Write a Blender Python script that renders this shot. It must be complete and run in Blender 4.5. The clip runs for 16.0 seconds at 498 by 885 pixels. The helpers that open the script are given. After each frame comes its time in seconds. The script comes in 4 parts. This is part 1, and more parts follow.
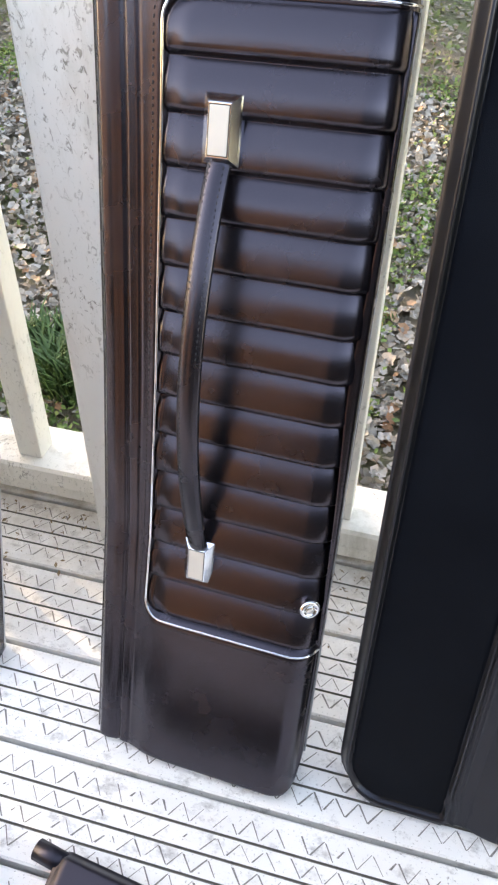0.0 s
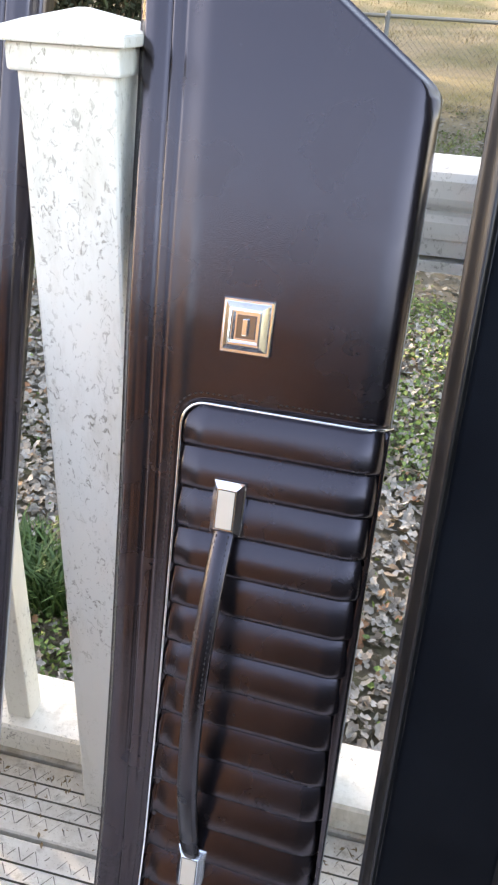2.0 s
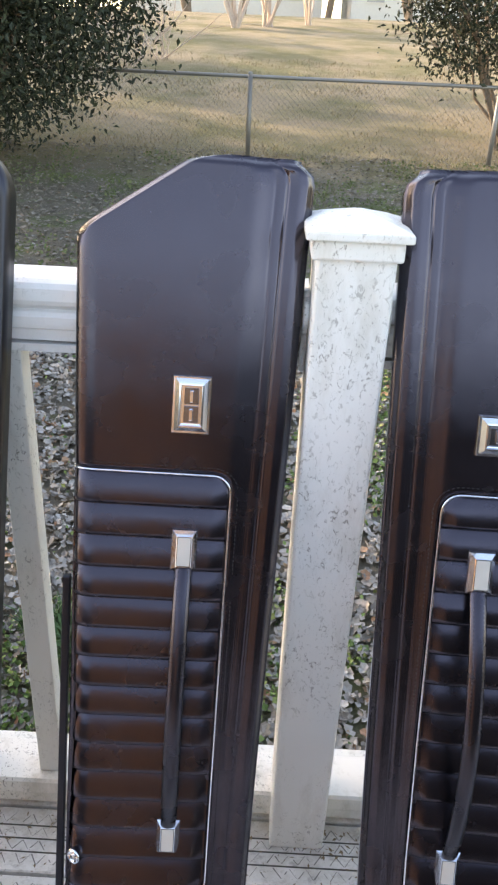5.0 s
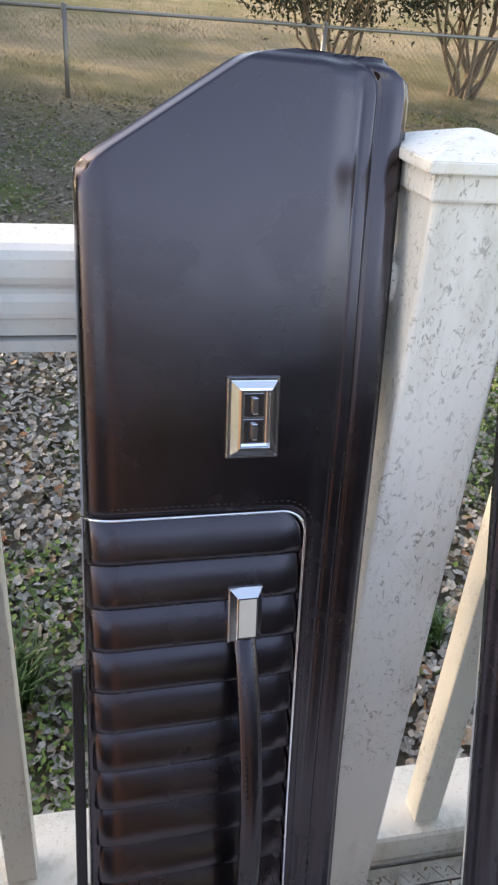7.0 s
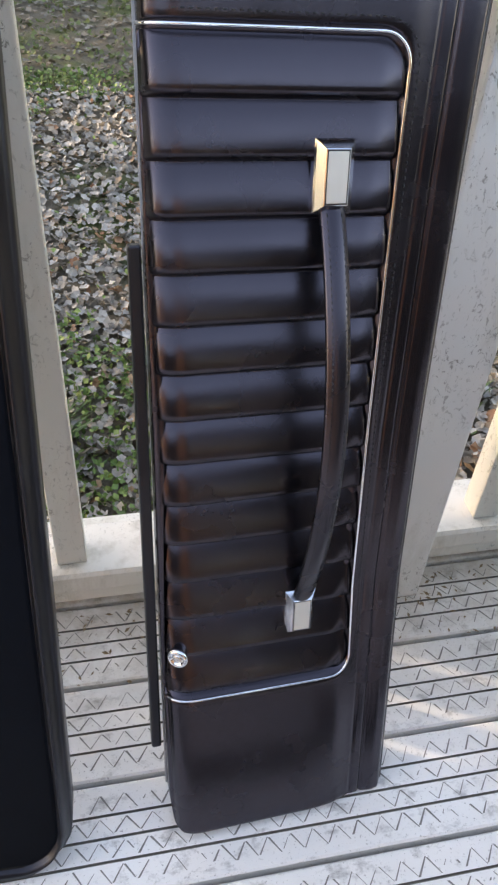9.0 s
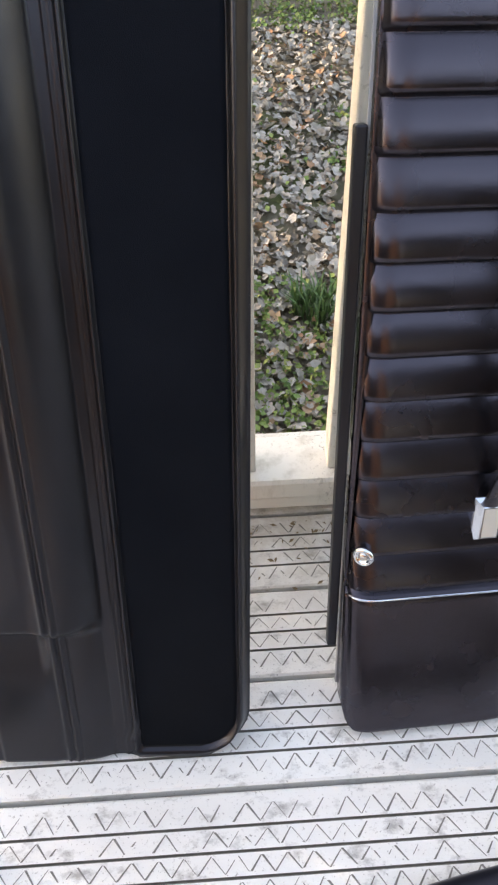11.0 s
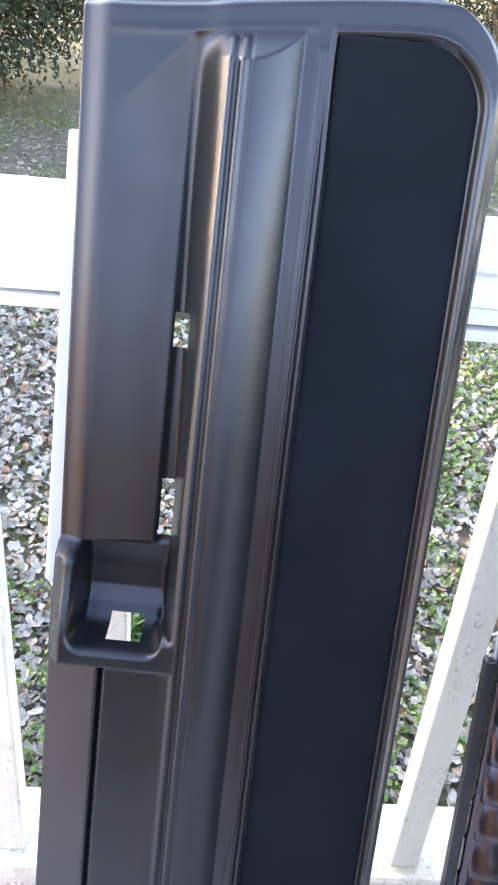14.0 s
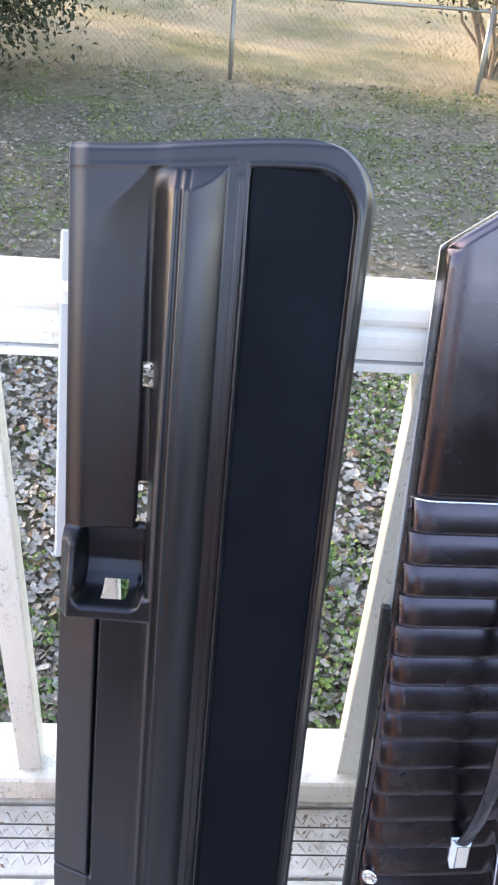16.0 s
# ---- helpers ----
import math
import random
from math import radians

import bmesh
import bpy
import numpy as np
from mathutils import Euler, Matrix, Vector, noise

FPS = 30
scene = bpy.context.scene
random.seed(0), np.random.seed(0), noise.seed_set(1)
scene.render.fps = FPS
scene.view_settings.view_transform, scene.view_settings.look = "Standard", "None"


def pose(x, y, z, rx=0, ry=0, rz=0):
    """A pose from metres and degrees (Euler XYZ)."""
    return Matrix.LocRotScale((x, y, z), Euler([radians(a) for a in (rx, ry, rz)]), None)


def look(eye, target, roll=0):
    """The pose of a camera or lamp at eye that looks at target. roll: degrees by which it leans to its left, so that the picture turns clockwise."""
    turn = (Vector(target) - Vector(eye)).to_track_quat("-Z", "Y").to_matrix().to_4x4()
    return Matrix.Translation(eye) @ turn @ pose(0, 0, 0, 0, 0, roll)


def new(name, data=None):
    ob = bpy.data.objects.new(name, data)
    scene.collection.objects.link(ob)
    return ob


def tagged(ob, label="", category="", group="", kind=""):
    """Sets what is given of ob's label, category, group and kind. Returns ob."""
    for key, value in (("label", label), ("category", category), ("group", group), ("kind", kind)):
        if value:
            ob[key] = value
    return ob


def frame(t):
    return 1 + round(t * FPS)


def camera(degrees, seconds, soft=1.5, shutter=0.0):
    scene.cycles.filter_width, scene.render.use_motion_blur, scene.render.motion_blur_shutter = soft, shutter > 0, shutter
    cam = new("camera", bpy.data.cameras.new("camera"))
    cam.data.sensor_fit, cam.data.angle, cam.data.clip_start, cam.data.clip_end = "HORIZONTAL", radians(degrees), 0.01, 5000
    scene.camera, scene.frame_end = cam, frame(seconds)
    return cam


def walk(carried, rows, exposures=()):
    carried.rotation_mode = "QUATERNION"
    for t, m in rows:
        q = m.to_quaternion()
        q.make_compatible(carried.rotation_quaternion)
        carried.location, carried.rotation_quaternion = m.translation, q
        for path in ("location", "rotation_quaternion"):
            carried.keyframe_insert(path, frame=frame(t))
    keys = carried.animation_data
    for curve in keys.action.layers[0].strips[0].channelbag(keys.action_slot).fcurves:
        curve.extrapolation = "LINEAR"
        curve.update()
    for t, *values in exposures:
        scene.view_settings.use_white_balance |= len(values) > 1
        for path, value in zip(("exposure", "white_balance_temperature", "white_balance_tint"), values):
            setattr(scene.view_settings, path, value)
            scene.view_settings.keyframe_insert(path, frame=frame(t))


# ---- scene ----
cam = camera(36.2, 16.0, 2.3)
PATH = [
    (0, (0.0567, 0.0477, 0.8595), (-0.2709, 1.3419, -0.3474), 1),
    (0.5, (0.0405, 0.0729, 0.8694), (-0.3123, 1.3644, -0.3339), 1.6),
    (1, (0.0297, 0.0846, 0.9090), (-0.2844, 1.4598, -0.2097), 3.2),
    (1.5, (0.0243, 0.0837, 0.9657), (-0.2952, 1.5381, -0.0459), 3.5),
    (2, (0.0162, 0.0612, 1.0485), (-0.2934, 1.5840, 0.1413), 3.4),
    (2.5, (0.0180, 0.0414, 1.1169), (-0.2925, 1.6200, 0.3087), 2.7),
    (3, (0.0144, 0.0072, 1.1664), (-0.2799, 1.6155, 0.4140), 2.6),
    (3.5, (-0.0486, -0.0909, 1.1970), (-0.2169, 1.5147, 0.4005), 3.2),
    (4, (-0.1224, -0.1116, 1.2159), (-0.3357, 1.5084, 0.4599), 2.1),
    (4.5, (-0.3006, -0.1323, 1.1826), (-0.3213, 1.4679, 0.3582), 2.3),
    (4.7, (-0.3393, -0.1395, 1.1817), (-0.3771, 1.4643, 0.3654), 2.6),
    (6.8, (-0.5859, 0.1386, 1.1331), (-0.2349, 1.6731, 0.2601), 4.2),
    (7, (-0.5967, 0.1467, 1.1070), (-0.2313, 1.6659, 0.2124), 4.5),
    (7.5, (-0.6084, 0.1548, 1.0638), (-0.2583, 1.6173, 0.0756), 4.5),
    (8, (-0.5859, 0.1323, 1.0080), (-0.2961, 1.6083, 0.0189), 2.8),
    (8.2, (-0.6102, 0.1377, 0.9711), (-0.2691, 1.5705, -0.0630), 3.5),
    (10.5, (-0.6768, 0.0747, 0.8154), (-0.5184, 1.3284, -0.4662), -0.5),
    (11, (-0.7294, 0.0909, 0.8262), (-0.6783, 1.2096, -0.3165), -1.22),
    (11.5, (-0.8078, 0.0921, 0.8094), (-0.8042, 1.2117, -0.3336), 0.99),
    (12, (-0.8471, 0.1032, 0.8109), (-0.8725, 1.2131, -0.3413), 0.93),
    (12.5, (-0.8556, 0.1308, 0.8505), (-0.8647, 1.2811, -0.2615), 2.47),
    (13, (-0.8739, 0.1348, 0.9084), (-0.8432, 1.3832, -0.0919), 4.23),
    (13.5, (-0.8887, 0.1405, 1.0090), (-0.8103, 1.4702, 0.1227), 5.53),
    (14, (-0.8775, 0.1537, 1.0703), (-0.7993, 1.5447, 0.2836), 5.63),
    (14.5, (-0.8843, 0.1650, 1.1457), (-0.7629, 1.5813, 0.4112), 5.08),
    (15, (-0.8723, 0.1206, 1.1889), (-0.7280, 1.5404, 0.4654), 6.04),
    (15.5, (-0.8576, 0.0508, 1.2117), (-0.7424, 1.4246, 0.3997), 5.24),
    (16, (-0.8464, -0.0188, 1.2305), (-0.7479, 1.3326, 0.3797), 4.67),
]
EXPOSURES = [(t, e, k, 17) for t, e, k in ((0, 3.3, 10600), (0.6, 3.1, 10500), (1.5, 3.15, 10200), (2.2, 3.15, 9900), (3, 2.9, 9400), (4.5, 2.75, 9000), (7, 2.4, 9400), (8.2, 2.5, 9400), (10.5, 2.85, 10800), (12.5, 2.9, 10200), (13, 3.3, 9200), (13.5, 3.75, 8800), (14, 3.95, 8300), (14.5, 3.8, 8000), (15, 3.45, 7900), (16, 3.38, 8500))]
walk(cam, [(t, look(eye, target, roll)) for t, eye, target, roll in PATH], EXPOSURES)

# ---- world, sun ----
SUN_EL, SUN_AZ = 24.0, -63.0      # azimuth clockwise from +y
world = bpy.data.worlds.new("sky")
scene.world = world
world.use_nodes = True
wn = world.node_tree.nodes
sky = wn.new("ShaderNodeTexSky")
sky.sky_type = "NISHITA"
sky.sun_disc = False
sky.sun_elevation = radians(SUN_EL)
sky.sun_rotation = radians(SUN_AZ)
sky.dust_density = 1.0
sky.ozone_density = 1.5
wn["Background"].inputs["Strength"].default_value = 0.15
world.node_tree.links.new(sky.outputs[0], wn["Background"].inputs["Color"])
sun = new("sun", bpy.data.lights.new("sun", "SUN"))
sun.data.energy, sun.data.angle, sun.data.color = 1.6, radians(0.6), (1.0, 0.93, 0.82)
sd = Vector((math.sin(radians(SUN_AZ)) * math.cos(radians(SUN_EL)), math.cos(radians(SUN_AZ)) * math.cos(radians(SUN_EL)), math.sin(radians(SUN_EL))))
sun.matrix_world = look(sd * 30, (0, 0, 0))


# ---- materials ----
class Mat:
    """A node material with small helpers."""

    def __init__(self, name, rough=0.5, metal=0.0, spec=0.5):
        self.m = bpy.data.materials.new(name)
        self.m.use_nodes = True
        self.t = self.m.node_tree
        self.b = self.t.nodes["Principled BSDF"]
        self.b.inputs["Roughness"].default_value = rough
        self.b.inputs["Metallic"].default_value = metal
        self.b.inputs["Specular IOR Level"].default_value = spec
        self.co = self.t.nodes.new("ShaderNodeTexCoord").outputs["Object"]

    def link(self, a, b):
        self.t.links.new(a, b)

    def noise(self, scale, detail=4.0, rough=0.55, stretch=None, dist=0.0, co=None):
        n = self.t.nodes.new("ShaderNodeTexNoise")
        n.inputs["Scale"].default_value, n.inputs["Detail"].default_value = scale, detail
        n.inputs["Roughness"].default_value, n.inputs["Distortion"].default_value = rough, dist
        src = co or self.co
        if stretch:
            mp = self.t.nodes.new("ShaderNodeMapping")
            mp.inputs["Scale"].default_value = stretch
            self.link(src, mp.inputs["Vector"])
            src = mp.outputs["Vector"]
        self.link(src, n.inputs["Vector"])
        return n.outputs["Fac"]

    def ramp(self, fac, stops):
        r = self.t.nodes.new("ShaderNodeValToRGB")
        e = r.color_ramp.elements
        while len(e) < len(stops):
            e.new(0.5)
        for k, (p, c) in zip(e, stops):
            k.position = p
            k.color = (*c, 1) if not isinstance(c, (int, float)) else (c, c, c, 1)
        self.link(fac, r.inputs["Fac"])
        return r.outputs["Color"]

    def mix(self, fac, a, b):
        n = self.t.nodes.new("ShaderNodeMix")
        n.data_type = "RGBA"
        if isinstance(fac, float):
            n.inputs["Factor"].default_value = fac
        else:
            self.link(fac, n.inputs["Factor"])
        for sock, v in (("A", a), ("B", b)):
            s = [i for i in n.inputs if i.name == sock and i.type == "RGBA"][0]
            if isinstance(v, tuple):
                s.default_value = (*v, 1)
            else:
                self.link(v, s)
        return [o for o in n.outputs if o.type == "RGBA"][0]

    def color(self, v):
        if isinstance(v, tuple):
            self.b.inputs["Base Color"].default_value = (*v, 1)
        else:
            self.link(v, self.b.inputs["Base Color"])
        return self

    def rough(self, v):
        self.link(v, self.b.inputs["Roughness"])
        return self

    def bump(self, h, strength=0.3, dist=0.001):
        n = self.t.nodes.new("ShaderNodeBump")
        n.inputs["Strength"].default_value, n.inputs["Distance"].default_value = strength, dist
        self.link(h, n.inputs["Height"])
        self.link(n.outputs[0], self.b.inputs["Normal"])
        return self

    def random(self):
        return self.t.nodes.new("ShaderNodeObjectInfo").outputs["Random"]

    def island(self):
        return self.t.nodes.new("ShaderNodeNewGeometry").outputs["Random Per Island"]


def simple(name, c, rough=0.5, metal=0.0, var=0.12, scale=60, bump=0.1, spec=0.5):
    m = Mat(name, rough, metal, spec)
    n = m.noise(scale, 5)
    d = tuple(x * (1 - var) for x in c)
    m.color(m.mix(n, d, tuple(min(1, x * (1 + var)) for x in c)))
    r = m.noise(scale * 0.2, 4)
    m.rough(m.ramp(r, [(0.3, max(0.02, rough - 0.06)), (0.7, min(1, rough + 0.06))]))
    if bump:
        m.bump(m.noise(scale * 8, 3), bump, 0.0006)
    return m.m


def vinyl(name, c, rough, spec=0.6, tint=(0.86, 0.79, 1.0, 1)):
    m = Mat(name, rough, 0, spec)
    # Blue-violet put into the specular tint, so that sky reflections look bluer.
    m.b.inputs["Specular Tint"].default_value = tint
    m.color(m.mix(m.noise(9, 4), tuple(x * 0.8 for x in c), tuple(x * 1.25 for x in c)))
    m.rough(m.ramp(m.noise(14, 5), [(0.3, rough - 0.05), (0.75, rough + 0.09)]))
    v = m.t.nodes.new("ShaderNodeTexVoronoi")
    v.inputs["Scale"].default_value = 900
    m.link(m.co, v.inputs["Vector"])
    m.bump(v.outputs["Distance"], 0.12, 0.0003)
    return m.m


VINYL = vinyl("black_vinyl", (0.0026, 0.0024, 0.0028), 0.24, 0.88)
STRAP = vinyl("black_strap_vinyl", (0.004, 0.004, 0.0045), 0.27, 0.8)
# The plastic gets its own blue tint, to cool its reflections.
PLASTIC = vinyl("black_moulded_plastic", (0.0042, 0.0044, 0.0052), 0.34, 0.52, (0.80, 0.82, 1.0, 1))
CHROME = simple("chrome", (0.82, 0.87, 0.94), 0.11, 1.0, 0.03, 30, 0.02)
SATIN = simple("brushed_steel", (0.72, 0.71, 0.68), 0.28, 1.0, 0.05, 80, 0.05)
GREYPLATE = simple("silver_paint", (0.62, 0.60, 0.55), 0.35, 0.2, 0.05, 80, 0.04)
SMOKED = simple("smoked_chrome", (0.24, 0.26, 0.30), 0.14, 1.0, 0.1, 60, 0.02)
DARK = simple("dark_recess", (0.01, 0.01, 0.012), 0.6)
BACKING = simple("grey_backing_board", (0.42, 0.44, 0.47), 0.6, 0, 0.1, 20, 0.1)


def fabric():
    m = Mat("black_carpet_cloth", 0.95, 0, 0.10)
    a = m.noise(6, 6, 0.6)
    m.color(m.mix(m.ramp(a, [(0.35, 0.0), (0.7, 1.0)]), (0.0024, 0.0036, 0.0064), (0.0052, 0.0072, 0.0112)))
    m.b.inputs["Sheen Weight"].default_value = 0.03
    m.b.inputs["Sheen Roughness"].default_value = 0.4
    m.bump(m.noise(1400, 2), 0.5, 0.0008)
    return m.m


CLOTH = fabric()


def white_paint(name, dirt, c=(0.74, 0.74, 0.72)):
    m = Mat(name, 0.55, 0, 0.4)
    flakes = m.noise(150, 6, 0.68, (1, 1, 0.6), 1.2)
    where = m.noise(5.5, 3, 0.5)
    mask = m.t.nodes.new("ShaderNodeMath")
    mask.operation = "MULTIPLY"
    m.link(m.ramp(flakes, [(0.56, 0.0), (0.63, 1.0)]), mask.inputs[0])
    m.link(m.ramp(where, [(0.40, 0.0), (0.62, 1.0)]), mask.inputs[1])
    base = m.mix(m.noise(3, 5), tuple(x * 0.90 for x in c), c)
    grime = m.mix(m.ramp(m.noise(18, 7, 0.7, (1, 1, 0.3)), [(0.5, 0.0), (0.75, dirt)]), base, (0.36, 0.33, 0.26))
    f = m.t.nodes.new("ShaderNodeMath")
    f.operation = "MULTIPLY"
    f.inputs[1].default_value = min(1.0, 0.40 + dirt)
    m.link(mask.outputs[0], f.inputs[0])
    m.color(m.mix(f.outputs[0], grime, (0.20, 0.19, 0.165)))
    m.bump(mask.outputs[0], 0.25, -0.001)
    return m.m


POST = white_paint("weathered_white_post_paint", 0.5)
RAIL = white_paint("weathered_white_rail_paint", 0.3, (0.78, 0.78, 0.77))
LOWRAIL = white_paint("grimy_white_lower_rail_paint", 0.8, (0.76, 0.74, 0.69))
BALUSTER = white_paint("weathered_white_baluster_paint", 0.55, (0.72, 0.71, 0.66))


def deck_paint():
    m = Mat("worn_light_grey_deck_paint", 0.62, 0, 0.35)
    base = m.mix(m.noise(7, 5, 0.6, (0.5, 1, 1)), (0.68, 0.675, 0.66), (0.83, 0.825, 0.81))
    dirt = m.ramp(m.noise(34, 8, 0.72, (0.7, 1, 1)), [(0.54, 0.0), (0.68, 0.75)])
    specks = m.ramp(m.noise(260, 4, 0.7), [(0.60, 0.0), (0.68, 0.7)])
    worn = m.mix(specks, m.mix(dirt, base, (0.27, 0.26, 0.25)), (0.16, 0.15, 0.14))
    # brown grime washed up along the railing
    geo = m.t.nodes.new("ShaderNodeNewGeometry")
    sep = m.t.nodes.new("ShaderNodeSeparateXYZ")
    m.link(geo.outputs["Position"], sep.inputs[0])
    near = m.t.nodes.new("ShaderNodeMapRange")
    near.inputs[1].default_value, near.inputs[2].default_value, near.inputs[4].default_value = 0.50, 0.77, 0.62
    m.link(sep.outputs["Y"], near.inputs[0])
    blot = m.t.nodes.new("ShaderNodeMath")
    blot.operation = "MULTIPLY"
    m.link(near.outputs[0], blot.inputs[0])
    m.link(m.ramp(m.noise(26, 7, 0.7, co=geo.outputs["Position"]), [(0.36, 0.25), (0.62, 1.0)]), blot.inputs[1])
    m.color(m.mix(blot.outputs[0], worn, (0.30, 0.235, 0.165)))
    m.bump(m.noise(420, 5, 0.7), 0.35, 0.0012)
    return m.m


DECK = deck_paint()
GROOVE = simple("dirty_groove", (0.15, 0.14, 0.125), 0.9, 0, 0.5, 90, 0.3)
ZIGZAG = simple("worn_tread_groove", (0.19, 0.185, 0.175), 0.85, 0, 0.6, 120, 0.3)
SOILWOOD = simple("bare_dirty_wood", (0.30, 0.23, 0.16), 0.9, 0, 0.4, 40, 0.4)


# ---- building helpers ----
def mesh_ob(name, verts, faces, mat, parent=None, label="", smooth=False):
    me = bpy.data.meshes.new(name)
    me.from_pydata(verts, [], faces)
    me.validate()
    if smooth:
        me.polygons.foreach_set("use_smooth", [True] * len(me.polygons))
    for mt in (mat if isinstance(mat, (list, tuple)) else [mat]):
        me.materials.append(mt)
    ob = new(name, me)
    if parent:
        ob.parent = parent
    if label:
        ob["label"] = label
    return ob


def part(name, bm, mat, parent=None, label="", smooth=False):
    me = bpy.data.meshes.new(name)
    bm.normal_update()
    bm.to_mesh(me)
    bm.free()
    if smooth:
        me.polygons.foreach_set("use_smooth", [True] * len(me.polygons))
    me.materials.append(mat)
    ob = new(name, me)
    if parent:
        ob.parent = parent
    if label:
        ob["label"] = label
    return ob


def box(bm, x0, x1, y0, y1, z0, z1, bev=0.0, seg=2):
    r = bmesh.ops.create_cube(bm, size=1.0)
    vs = r["verts"]
    for v in vs:
        v.co = Vector((x0 + (v.co.x + 0.5) * (x1 - x0), y0 + (v.co.y + 0.5) * (y1 - y0), z0 + (v.co.z + 0.5) * (z1 - z0)))
    if bev:
        es = list({e for v in vs for e in v.link_edges})
        bmesh.ops.bevel(bm, geom=es, offset=bev, segments=seg, profile=0.5, affect="EDGES")
    return vs


def lathe(bm, prof, seg=24, axis="z", at=(0, 0, 0)):
    rings = []
    for r, h in prof:
        ring = []
        for k in range(seg):
            a = 2 * math.pi * k / seg
            p = (r * math.cos(a), r * math.sin(a), h)
            ring.append(bm.verts.new(Vector(p) + Vector(at)))
        rings.append(ring)
    for a, b in zip(rings, rings[1:]):
        for k in range(seg):
            bm.faces.new((a[k], a[(k + 1) % seg], b[(k + 1) % seg], b[k]))
    bm.faces.new(rings[-1])
    bm.faces.new(list(reversed(rings[0])))


def tube(name, pts, rad, mat, parent=None, label="", seg=8):
    """A round bar along a line of points."""
    V, F = [], []
    P = [Vector(p) for p in pts]
    up = Vector((0, 0, 1)) if abs((P[-1] - P[0]).normalized().z) < 0.9 else Vector((1, 0, 0))
    for i, p in enumerate(P):
        d = (P[min(i + 1, len(P) - 1)] - P[max(i - 1, 0)]).normalized()
        a = d.cross(up).normalized()
        b = a.cross(d)
        r = rad if isinstance(rad, (int, float)) else rad[i]
        for k in range(seg):
            t = 2 * math.pi * k / seg
            V.append(p + (a * math.cos(t) + b * math.sin(t)) * r)
    n = len(P)
    for i in range(n - 1):
        for k in range(seg):
            F.append((i * seg + k, i * seg + (k + 1) % seg, (i + 1) * seg + (k + 1) % seg, (i + 1) * seg + k))
    F.append(tuple(range(seg - 1, -1, -1)))
    F.append(tuple((n - 1) * seg + k for k in range(seg)))
    return mesh_ob(name, V, F, mat, parent, label, True)


def sm(a, b, x):
    t = min(1.0, max(0.0, (x - a) / (b - a)))
    return t * t * (3 - 2 * t)


def lerp_table(tab, x):
    if x <= tab[0][0]:
        return tab[0][1]
    for (a, p), (b, q) in zip(tab, tab[1:]):
        if x <= b:
            return p + (q - p) * (x - a) / (b - a)
    return tab[-1][1]


def shell(name, vs, left, right, height, cols, mat, parent, s=1, depth=0.03, label="", holes=(), slant=None):
    """A moulded skin: rows at heights vs, from left(v) to right(v), raised by height(u, v), with sides that go back by depth. s = -1 mirrors it. holes: (u0, u1, v0, v1) cut through."""
    V, F = [], []
    n = len(cols)
    for v in vs:
        a, b = left(v), right(v)
        for c in cols:
            u = a + (b - a) * c
            V.append((s * u, slant(u, v) if slant else v, height(u, v)))
    for i in range(len(vs) - 1):
        for j in range(n - 1):
            k = i * n + j
            cu = sum(V[q][0] for q in (k, k + 1, k + n, k + n + 1)) / 4 * s
            cv = (vs[i] + vs[i + 1]) / 2
            if any(h[0] < cu < h[1] and h[2] < cv < h[3] for h in holes):
                continue
            F.append((k, k + 1, k + n + 1, k + n))
    rim = [j for j in range(n)] + [i * n + n - 1 for i in range(1, len(vs))] + [(len(vs) - 1) * n + j for j in range(n - 2, -1, -1)] + [i * n for i in range(len(vs) - 2, 0, -1)]
    m0 = len(V)
    cu = sum(V[k][0] for k in rim) / len(rim)
    cv = sum(V[k][1] for k in rim) / len(rim)
    for k in rim:
        x, y, z = V[k]
        dx, dy = x - cu, y - cv
        d = math.hypot(dx, dy) or 1
        V.append((x - dx / d * 0.001, y - dy / d * 0.001, -depth))
        V.append((x - dx / d * 0.010, y - dy / d * 0.010, -depth - 0.001))
    r = len(rim)
    for q in range(r):
        p = (q + 1) % r
        F.append((rim[p], rim[q], m0 + 2 * q, m0 + 2 * p))
        F.append((m0 + 2 * p, m0 + 2 * q, m0 + 2 * q + 1, m0 + 2 * p + 1))
    if s < 0:
        F = [tuple(reversed(f)) for f in F]
    return mesh_ob(name, V, F, mat, parent, label, True)


def steps(*segs):
    """Values from runs (start, end, count)."""
    out = []
    for a, b, k in segs:
        for i in range(k):
            out.append(a + (b - a) * i / k)
    out.append(segs[-1][1])
    return out

# ---- the deck ----
DECK_X0, DECK_X1 = -4.2, 2.6
PITCH, GAP = 0.1215, 0.006
GAPS = [0.3925 + PITCH * k for k in range(-27, 4)]
deck = tagged(new("floor"), "deck of weathered light grey painted boards with zigzag tread", "deck", kind="structure")


